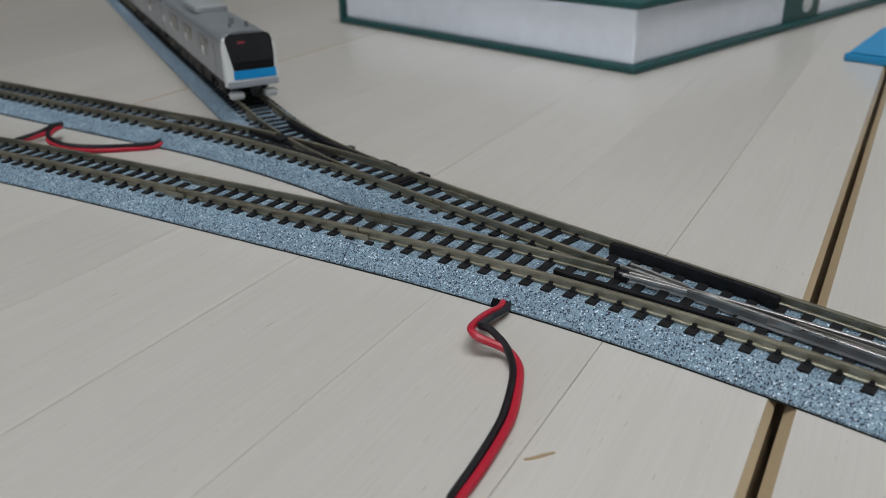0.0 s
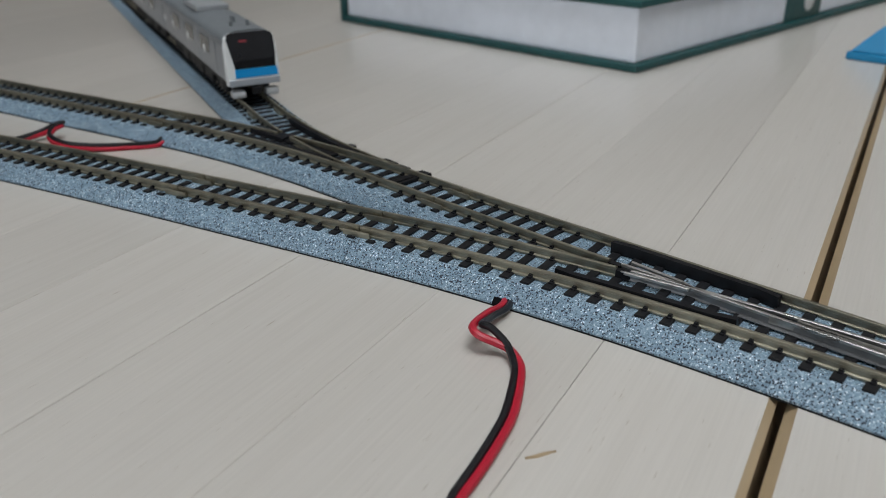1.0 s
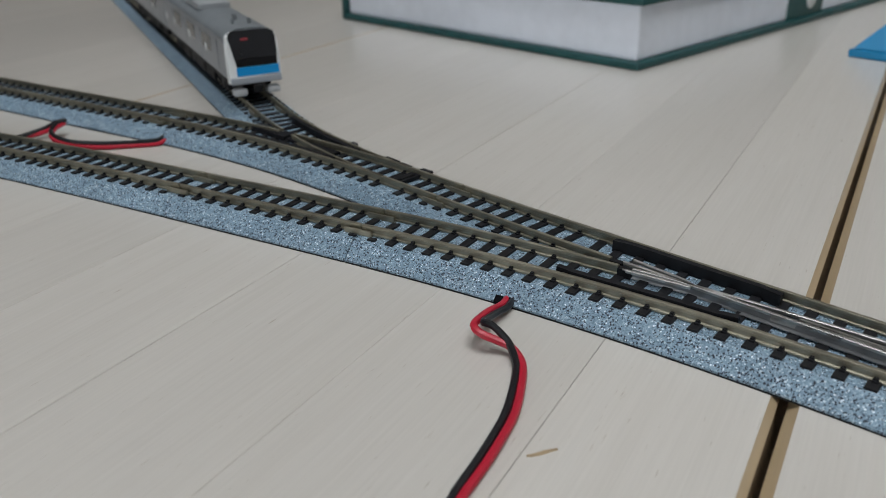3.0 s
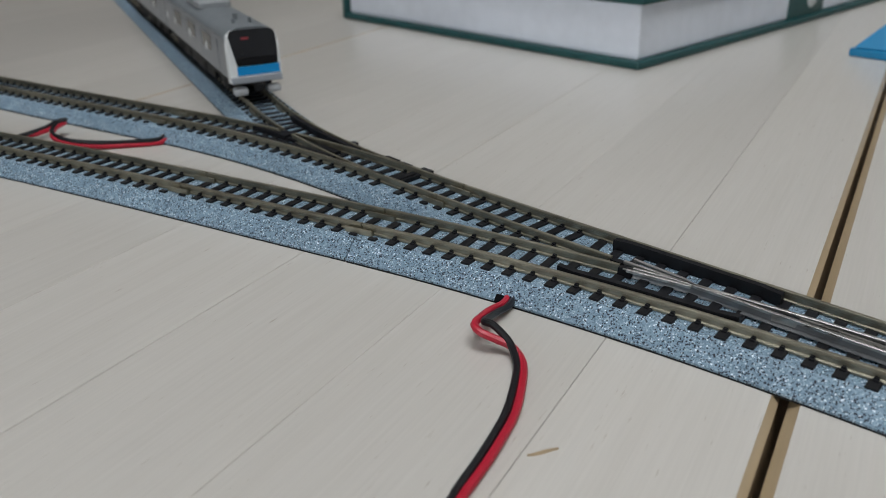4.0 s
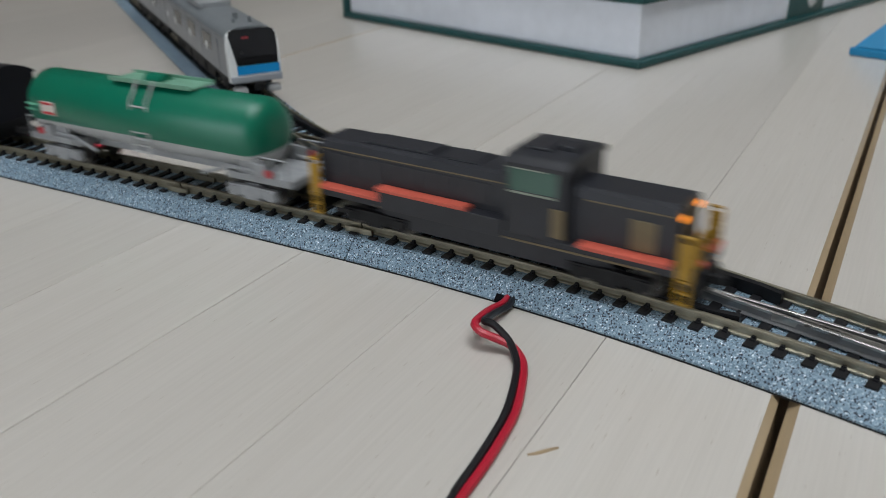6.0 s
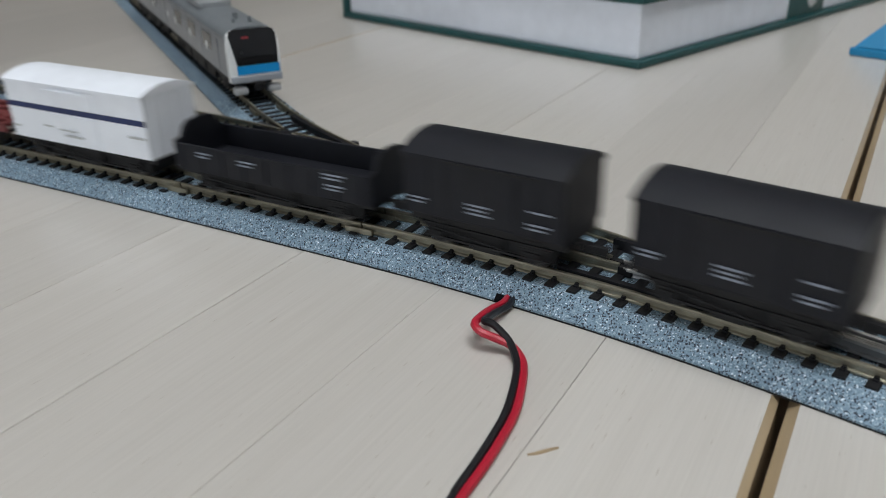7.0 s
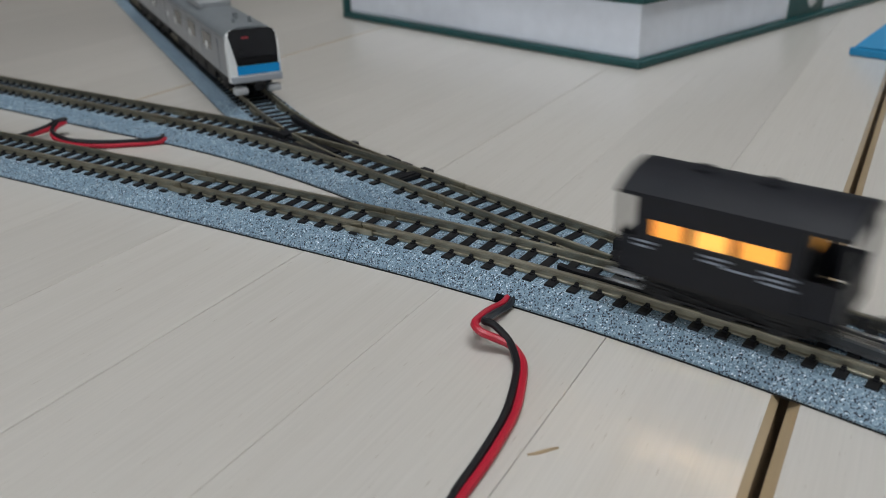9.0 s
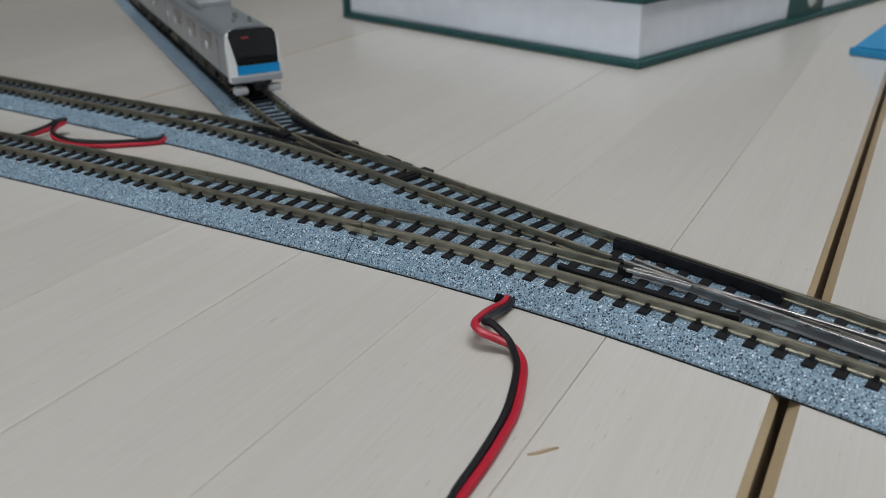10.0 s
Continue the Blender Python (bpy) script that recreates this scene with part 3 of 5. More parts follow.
def vehicle(name, label, u0, u1, category="wagon", group="freight train"):
    """An empty at the middle of a vehicle that lies from u0 to u1 along the train."""
    th = empty(name, Matrix.Identity(4), label, category, group)
    TRAIN.append((th, (u0 + u1) / 2, (u1 - u0) * 0.34, Matrix.Identity(4)))
    return th


def bogie(th, x, material, span=11.0):
    bm = bmesh.new()
    for y in (-7.3, 7.3):
        prism([(y - 0.6, 9.0), (y + 0.6, 9.0), (y + 0.6, 11.6), (y - 0.6, 11.6)], x - span / 2 - 2, x + span / 2 + 2, bm)
        box(bm, x - 2.6, x + 2.6, y - 0.9, y + 0.9, 8.2, 11.9, 0.2)
        for d in (-span / 2, span / 2):
            box(bm, x + d - 1.4, x + d + 1.4, y - 1.0, y + 1.0, 8.6, 11.2, 0.3)
    box(bm, x - 2, x + 2, -7, 7, 10.2, 12.2)
    b = part("bogie", bm, material, th)
    for d in (-span / 2, span / 2):
        wheels(b, x + d)
    return b


def wheels(parent, x):
    bm = bmesh.new()
    for y in (-GO + 0.1, GO - 0.1):
        s = 1 if y > 0 else -1
        rod(bm, (x, y - s * 0.9, 9.85), (x, y - s * 0.45, 9.85), 3.35, 20)
        rod(bm, (x, y - s * 0.45, 9.85), (x, y + s * 0.9, 9.85), 2.85, 20)
    rod(bm, (x, -7, 9.85), (x, 7, 9.85), 0.6)
    return part("wheelset", bm, WHEEL, parent, smooth=True)


def coupler(th, x, s):
    bm = boxes((min(x, x + s * 3.2), max(x, x + s * 3.2), -0.7, 0.7, 10.4, 12.0), (min(x + s * 2.2, x + s * 3.8), max(x + s * 2.2, x + s * 3.8), -1.5, 1.5, 9.9, 12.5), bev=0.2)
    part("coupler", bm, FRAME_BLACK, th)


def axles(th, xs):
    """A two-axle running gear: W-irons, springs and wheelsets."""
    for x in xs:
        for y in (-7.4, 7.4):
            bm = bmesh.new()
            prism([(y - 0.35, 8.6), (y + 0.35, 8.6), (y + 0.35, 13.5), (y - 0.35, 13.5)], x - 1.8, x + 1.8, bm)
            box(bm, x - 1.3, x + 1.3, y - 0.8, y + 0.8, 8.6, 11.0, 0.3)
            for k in range(3):
                box(bm, x - 5 + k * 0.9, x + 5 - k * 0.9, y - 0.6, y + 0.6, 12.2 - k * 0.5, 12.65 - k * 0.5)
            b = part("axle_guard", bm, FRAME_BLACK, th)
        wheels(b, x)


def brake_gear(th, reach):
    """Foot rail, brake lever and hangers along both sides of a two-axle wagon."""
    for y in (-1, 1):
        bm = boxes((-reach, reach, y * 7.9 - 0.25, y * 7.9 + 0.25, 9.3, 9.8), (-reach * 0.25, reach * 0.25, y * 7.0 - 0.6, y * 7.0 + 0.6, 8.2, 12.4), bev=0.1)
        rod(bm, (-reach * 0.85, y * 8.3, 11.9), (reach * 0.35, y * 8.3, 10.2), 0.25, 6)
        for x in (-reach * 0.9, -reach * 0.3, reach * 0.3, reach * 0.9):
            box(bm, x - 0.4, x + 0.4, y * 7.8 - 0.25, y * 7.8 + 0.25, 9.3, 12.6)
        part("brake_gear", bm, FRAME_BLACK, th, "black foot rail and brake lever")


def arch(half, eave, top, n=12, over=0.5):
    """A roof section from eave to eave, with thickness."""
    up = [((half + over) * (2 * i / n - 1), eave + (top - eave) * (1 - (2 * i / n - 1) ** 2)) for i in range(n + 1)]
    return up + [(half + over, eave - 0.7), (-(half + over), eave - 0.7)]


def van_body(half, z0, z1, L):
    bm = bmesh.new()
    box(bm, -L / 2, L / 2, -half, half, z0, z1, 0.25)
    return bm


def markings(th, spots, y, material=MARK):
    """Unreadable lettering as plain bars: (x, z, width, bars)."""
    for x, z, w, k in spots:
        bm = boxes(*[(x, x + w * (1 if i % 2 == 0 else 0.8), y - 0.06, y + 0.05, z - i * 0.95, z - i * 0.95 + 0.4) for i in range(k)])
        part("marking", bm, material, th)


def black_van():
    L = 38.6
    th = vehicle("covered_van", "black covered goods van with an arched roof and pale lettering", 192.5, 230)
    part("body", van_body(9, 14.6, 28.2, L), VAN_BLACK, th)
    part("roof", prism(arch(9, 28.2, 31.2), -L / 2 - 0.2, L / 2 + 0.2), VAN_BLACK, th, "matt black arched roof", True)
    for y in (-1, 1):
        part("sliding_door", boxes((-8, 8, y * 9.0 - 0.25, y * 9.0 + 0.25, 15.2, 27.2), bev=0.15), VAN_BLACK, th)
        part("door_rail", boxes((-8.5, 14, y * 9.5 - 0.25, y * 9.5 + 0.25, 27.2, 27.8)), FRAME_BLACK, th)
        for x in (-18.3, -13, -8.6, 8.6, 13, 18.3):
            part("side_rib", boxes((x - 0.35, x + 0.35, y * 9.0 - 0.2, y * 9.0 + 0.2, 14.8, 28)), VAN_BLACK, th)
        markings(th, [(-17.5, 18.2, 4.2, 2), (-3, 19.0, 5.5, 3), (11.5, 20.3, 5, 1), (11.2, 17.6, 5, 2)], y * 9.32)
    part("underframe", boxes((-L / 2, L / 2, -7.6, 7.6, 12.6, 14.6), (-16, 16, -6.6, 6.6, 8.6, 12.7), bev=0.15), FRAME_BLACK, th)
    brake_gear(th, 15)
    axles(th, (-11.5, 11.5))
    coupler(th, L / 2 + 2.5, 1), coupler(th, -L / 2, -1)
    part("drawbar", boxes((L / 2 - 0.5, L / 2 + 2.8, -1, 1, 10.4, 12.2)), FRAME_BLACK, th)
    second = copy_thing(th, Matrix.Identity(4))
    TRAIN.append((second, (139.5 + 177) / 2, L * 0.34, Matrix.Identity(4)))


def gondola():
    L = 60.5
    th = vehicle("open_wagon", "black low-sided open wagon with raised rounded ends", 68.5, 129)
    part("floor_board", boxes((-L / 2 + 0.6, L / 2 - 0.6, -8.4, 8.4, 13.8, 14.6)), VAN_BLACK, th)
    for y in (-1, 1):
        part("side_wall", boxes((-L / 2, L / 2, y * 8.9 - 0.45, y * 8.9 + 0.45, 13.4, 20.4), bev=0.15), VAN_BLACK, th)
        for i in range(9):
            x = -28 + 7 * i
            part("side_post", boxes((x - 0.3, x + 0.3, y * 9.45 - 0.2, y * 9.45 + 0.2, 13.6, 20)), VAN_BLACK, th)
        markings(th, [(-22, 18.6, 4.5, 2), (-8, 18.4, 5.0, 2), (18, 19.4, 6, 2), (18.6, 16.8, 5, 2)], y * 9.72)
    for x in (-1, 1):
        sec = [(-8.9, 13.4), (8.9, 13.4), (8.9, 20.6), (6.6, 21.2), (5.4, 23.6), (3.6, 24.7), (0, 25.0), (-3.6, 24.7), (-5.4, 23.6), (-6.6, 21.2), (-8.9, 20.6)]
        part("end_wall", prism(sec, x * L / 2 - 0.5, x * L / 2 + 0.5), VAN_BLACK, th, "raised round-topped black end")
    part("underframe", boxes((-L / 2, L / 2, -7.6, 7.6, 12.0, 13.5), (-20, 20, -1.2, 1.2, 10.2, 12.1), (-26, 26, -6.6, 6.6, 8.6, 12.1), bev=0.15), FRAME_BLACK, th)
    brake_gear(th, 25)
    axles(th, (-20, 20))
    coupler(th, L / 2, 1), coupler(th, -L / 2, -1)


def white_van():
    L = 57
    th = vehicle("refrigerator_van", "white refrigerator van with a navy stripe along its sides", 1.2, 58.2)
    part("body", van_body(9, 13.5, 30.8, L), WAGON_WHITE, th)
    part("roof", prism(arch(9, 30.8, 33.0), -L / 2 - 0.3, L / 2 + 0.3), WAGON_WHITE, th, "white arched roof", True)
    for y in (-1, 1):
        part("stripe", boxes((-L / 2 + 0.1, L / 2 - 0.1, y * 9.0 - 0.08, y * 9.0 + 0.08, 22.7, 24.3)), NAVY, th, "navy blue stripe")
        part("sliding_door", boxes((-9, 9, y * 9.15 - 0.22, y * 9.15 + 0.22, 14.2, 22.4), (-9, 9, y * 9.15 - 0.22, y * 9.15 + 0.22, 24.5, 29.6), bev=0.15), WAGON_WHITE, th)
        part("door_rail", boxes((-10, 6, y * 9.6 - 0.3, y * 9.6 + 0.3, 28.6, 29.3), bev=0.15), WAGON_WHITE, th)
        part("door_handle", boxes((-13, -9.5, y * 9.5 - 0.2, y * 9.5 + 0.2, 18.3, 18.7), (-4, 3, y * 9.6 - 0.25, y * 9.6 + 0.25, 16.3, 16.8), (-6, 1, y * 9.6 - 0.25, y * 9.6 + 0.25, 17.9, 18.3)), TANK_GREY, th, "grey door handle")
        part("side_step", boxes((22, 27.5, y * 9.3 - 0.3, y * 9.3 + 0.3, 19.2, 19.7)), TANK_GREY, th)
        part("side_step", boxes((-28, -25, y * 9.3 - 0.3, y * 9.3 + 0.3, 16.8, 17.2)), TANK_GREY, th)
    for x in (-1, 1):
        for yy in (-6, -2, 2, 6):
            part("end_rib", boxes((x * L / 2 - 0.3, x * L / 2 + 0.3, yy - 0.3, yy + 0.3, 14, 30.5)), WAGON_WHITE, th)
    part("underframe", boxes((-L / 2, L / 2, -7.6, 7.6, 12.0, 13.5), (-25, 25, -6.6, 6.6, 8.6, 12.1), bev=0.15), FRAME_BLACK, th)
    brake_gear(th, 24)
    axles(th, (-19, 19))
    coupler(th, L / 2, 1), coupler(th, -L / 2, -1)


def flat_deck(th, L, material, z_top, bogie_mat, front=0.26):
    """Container flat: fish-bellied side sills, open deck with cross members."""
    for y in (-1, 1):
        sec = [(-L / 2, z_top), (-L / 2, z_top - 2.6), (-L * 0.33, z_top - 2.8), (-L * 0.24, z_top - 5.0), (L * 0.24, z_top - 5.0), (L * 0.33, z_top - 2.8), (L / 2, z_top - 2.6), (L / 2, z_top)]
        bm = bmesh.new()
        a = [bm.verts.new((x * MM, (y * 9.1 - 0.5) * MM, z * MM)) for x, z in sec]
        b = [bm.verts.new((x * MM, (y * 9.1 + 0.5) * MM, z * MM)) for x, z in sec]
        for i in range(8):
            bm.faces.new((a[i], a[(i + 1) % 8], b[(i + 1) % 8], b[i]))
        bm.faces.new(a[::-1]), bm.faces.new(b)
        box(bm, -L / 2, L / 2, y * 9.3 - 0.5, y * 9.3 + 0.5, z_top - 0.5, z_top + 0.05)
        part("side_sill", bm, material, th)
    part("centre_sill", boxes((-L / 2, L / 2, -2.2, 2.2, z_top - 3.5, z_top - 0.3)), material, th)
    for x0, x1 in ((-L / 2, -L / 2 + 3), (-L / 2 + 10, -L * 0.28), (L * (front + 0.02), L / 2 - 7), (L / 2 - 3, L / 2)):
        part("deck_plate", boxes((x0, x1, -8.7, 8.7, z_top - 0.9, z_top - 0.05)), material, th)
    n_bars = int(round((0.26 + front) / 0.052)) + 1
    for i in range(n_bars):
        x = -L * 0.26 + L * (0.26 + front) * i / (n_bars - 1)
        part("cross_member", boxes((x - 0.8, x + 0.8, -8.7, 8.7, z_top - 1.6, z_top - 0.1)), material, th)
    for y in (-5, 5):
        part("stringer", boxes((-L / 2 + 3, L / 2 - 3, y - 0.6, y + 0.6, z_top - 1.8, z_top - 0.15)), material, th)
    for x in (-L * 0.355, L * 0.355):
        bogie(th, x, bogie_mat, 13)
    coupler(th, L / 2, 1), coupler(th, -L / 2, -1)


def handrail(th, x, material, z0, z1, half=7.5):
    bm = bmesh.new()
    for y in (-half, -2.5, 2.5, half):
        rod(bm, (x, y, z0), (x, y, z1), 0.28, 6)
    for z in (z1, (z0 + z1) / 2):
        rod(bm, (x, -half, z), (x, -2.5, z), 0.28, 6), rod(bm, (x, 2.5, z), (x, half, z), 0.28, 6)
    part("handrail", bm, material, th)


def maroon_flat():
    L = 135
    th = vehicle("container_flat", "maroon container flat wagon with an open deck and grey bogies", -138.5, -3.5)
    flat_deck(th, L, MAROON, 16.3, GREY_BOGIE, 0.41)
    handrail(th, -L / 2 + 0.8, mat("pink_rail", (0.45, 0.22, 0.20), 0.5, grain=300, amount=0.1), 16.3, 21.5)
    markings(th, [(2, 14.4, 5, 2)], -9.85), markings(th, [(2, 14.4, 5, 2)], 9.85)
    for x in (-40, -14, 12, 38, 60):
        part("twist_lock", boxes((x - 0.8, x + 0.8, -9.2, -8.0, 16.3, 17.0), (x - 0.8, x + 0.8, 8.0, 9.2, 16.3, 17.0)), MAROON, th)
    mid = (-138.5 - 3.5) / 2
    for u0, u1, base, tank, top in ((-111.0, -86.2, CREAM, SKY_BLUE, CREAM), (-59.2, -35.4, SKY_BLUE, CREAM, mat("deep_blue_plastic", (0.010, 0.085, 0.34), 0.38, grain=200, amount=0.08))):
        c = tank_container(base, tank, top, u1 - u0)
        TRAIN.append((c, mid, L * 0.34, Matrix.Translation((((u0 + u1) / 2 - mid) * MM, 0, 16.36 * MM))))


def tank_container(base, tank, top, L):
    first = tank is SKY_BLUE
    th = empty("tank_container", Matrix.Identity(4), "bright blue tank container with cream top and cradle" if first else "cream tank container with blue top and blue cradle", "tank container", "tank containers")
    bm = bmesh.new()
    lathe(bm, [(-L / 2 + 0.6, 3.0), (-L / 2 + 0.9, 5.4), (-L / 2 + 1.7, 6.9), (-L / 2 + 3.4, 7.3), (L / 2 - 3.4, 7.3), (L / 2 - 1.7, 6.9), (L / 2 - 0.9, 5.4), (L / 2 - 0.6, 3.0)], 32, at=(0, 7.3))
    part("tank", bm, tank, th, smooth=True)
    for y in (-1, 1):
        bm = boxes((-L / 2 + 0.9, L / 2 - 1.6, y * 8.5 - 0.8, y * 8.5 + 0.8, 0, 1.4), (-L / 2 + 1.6, L / 2 - 2.2, y * 8.3 - 0.7, y * 8.3 + 0.7, 2.2, 3.6), bev=0.12)
        for i in range(5):
            x = -L / 2 + 2.2 + (L - 5.2) * i / 4
            box(bm, x - 1.1, x + 1.1, y * 8.3 - 0.5, y * 8.3 + 0.5, 0.5, 5.0 if i % 2 == 0 else 4.0, 0.1)
            box(bm, x - 0.8, x + 0.8, min(y * 8.2, y * 4), max(y * 8.2, y * 4), 0.4, 1.6)
        part("cradle", bm, base, th)
        bm = bmesh.new()
        for x in (-1.2, 1.2):
            rod(bm, (x, y * 8.1, 4), (x, y * 7.0, 13.2), 0.25, 6)
        for k in range(6):
            rod(bm, (-1.2, y * (8.0 - k * 0.14), 4.8 + 1.5 * k), (1.2, y * (8.0 - k * 0.14), 4.8 + 1.5 * k), 0.22, 6)
        part("ladder", bm, CREAM, th, "pale ladder")
    bm = boxes((-L / 2 + 1.6, L / 2 - 2.2, -5.6, 5.6, 14.4, 15.0), (-L / 2 + 1.6, L / 2 - 2.2, -5.9, -5.3, 12.9, 15.1), (-L / 2 + 1.6, L / 2 - 2.2, 5.3, 5.9, 12.9, 15.1), bev=0.12)
    for i in range(5):
        x = -L / 2 + 3.2 + (L - 7) * i / 4
        box(bm, x - 0.4, x + 0.4, -5.3, 5.3, 14.95, 15.12)
    part("walkway", bm, top, th)
    return th


def freight_container():
    th = empty("freight_container", Matrix.Identity(4), "white freight container with teal lower half and teal stripe", "container", "freight containers")
    L = 25.6
    part("body", boxes((-L / 2, L / 2, -8.6, 8.6, 0, 13.5), bev=0.2), WAGON_WHITE, th)
    part("lid", boxes((-L / 2 - 0.15, L / 2 + 0.15, -8.8, 8.8, 13.5, 14.5), bev=0.3), WAGON_WHITE, th, "white container roof")
    part("lower_panel", boxes((-L / 2 - 0.08, L / 2 + 0.08, -8.68, 8.68, 0.2, 5.2)), TEAL, th, "teal lower panel")
    part("stripe", boxes((-L / 2 - 0.08, L / 2 + 0.08, -8.68, 8.68, 8.2, 9.3)), TEAL, th, "teal stripe")
    for y in (-1, 1):
        part("side_seam", boxes((-L / 2, L / 2, y * 8.72 - 0.06, y * 8.72 + 0.06, 12.9, 13.1)), mat("container_seam_grey", (0.30, 0.34, 0.36), 0.5, grain=200, amount=0.08), th, "grey seam below the roof")
        part("emblem", boxes((-9.5, -7.0, y * 8.72 - 0.05, y * 8.72 + 0.05, 11.4, 12.0), (-8.2, -5.2, y * 8.72 - 0.05, y * 8.72 + 0.05, 11.0, 11.5)), MATS["red_mark"], th, "small red emblem")
        part("foot", boxes(*[(x - 1.4, x + 1.4, y * 8.0 - 0.6, y * 8.0 + 0.6, -0.7, 0.05) for x in (-9, 0, 9)]), FLAT_BLUE, th)
    return th


def blue_flat():
    L = 121.5
    th = vehicle("brake_flat", "dark blue container flat wagon with a guard's cabin at its tail", -264.5, -143)
    flat_deck(th, L, FLAT_BLUE, 15.4, FRAME_BLACK)
    mid = (-264.5 - 143) / 2
    x0 = -L / 2
    glass = mat("dark_window", (0.035, 0.04, 0.048), 0.12)
    cabin = part("cabin", boxes((x0 + 6.9, x0 + 26.0, -8.8, 8.8, 14.5, 31.8), bev=0.3), CAB_BLUE, th, "blue guard's cabin")
    part("roof", prism(arch(8.8, 31.8, 34.3, over=0.3), x0 + 2.6, x0 + 26.4), CAB_BLUE, cabin, "blue arched cabin roof", True)
    part("roof_vent", boxes((x0 + 15, x0 + 18.5, -1.6, 1.6, 34.0, 35.0), bev=0.4), CAB_BLUE, cabin)
    for y in (-1, 1):
        part("window", boxes((x0 + 8.4, x0 + 14.0, y * 8.8 - 0.06, y * 8.8 + 0.06, 22.6, 27.2)), glass, cabin, "grey cabin window")
        part("door", boxes((x0 + 17, x0 + 21, y * 8.85 - 0.06, y * 8.85 + 0.06, 16, 28)), CAB_BLUE, cabin)
        part("corner_post", boxes((x0 + 2.9, x0 + 3.7, y * 8.2 - 0.5, y * 8.2 + 0.5, 15.9, 31.8)), CAB_BLUE, th)
        part("marking", boxes((x0 + 8.2, x0 + 14.6, y * 8.82 - 0.05, y * 8.82 + 0.05, 21.4, 21.8)), MARK, cabin)
    part("porch_wall", boxes((x0 + 2.9, x0 + 3.5, -8.2, 8.2, 16, 21.5), (x0 + 2.9, x0 + 7.0, -8.7, -8.2, 16, 20.5), (x0 + 2.9, x0 + 7.0, 8.2, 8.7, 16, 20.5)), CAB_BLUE, th)
    markings(th, [(-4, 14.0, 8, 1)], -9.85), markings(th, [(-4, 14.0, 8, 1)], 9.85)
    for u in (-217.8, -189.0, -160.2):
        for d in (-9.5, -3.2, 3.2, 9.5):
            for y in (-1, 1):
                part("container_guide", boxes((u - mid + d - 2.3, u - mid + d + 2.3, y * 9.35 - 0.35, y * 9.35 + 0.35, 15.3, 17.6 if abs(d) > 5 else 16.9), bev=0.15), FLAT_BLUE, th)
    first = freight_container()
    for i, u in enumerate((-217.8, -189.0, -160.2)):
        c = first if i == 0 else copy_thing(first, Matrix.Identity(4))
        TRAIN.append((c, mid, L * 0.34, Matrix.Translation(((u - mid) * MM, 0, 16.1 * MM))))


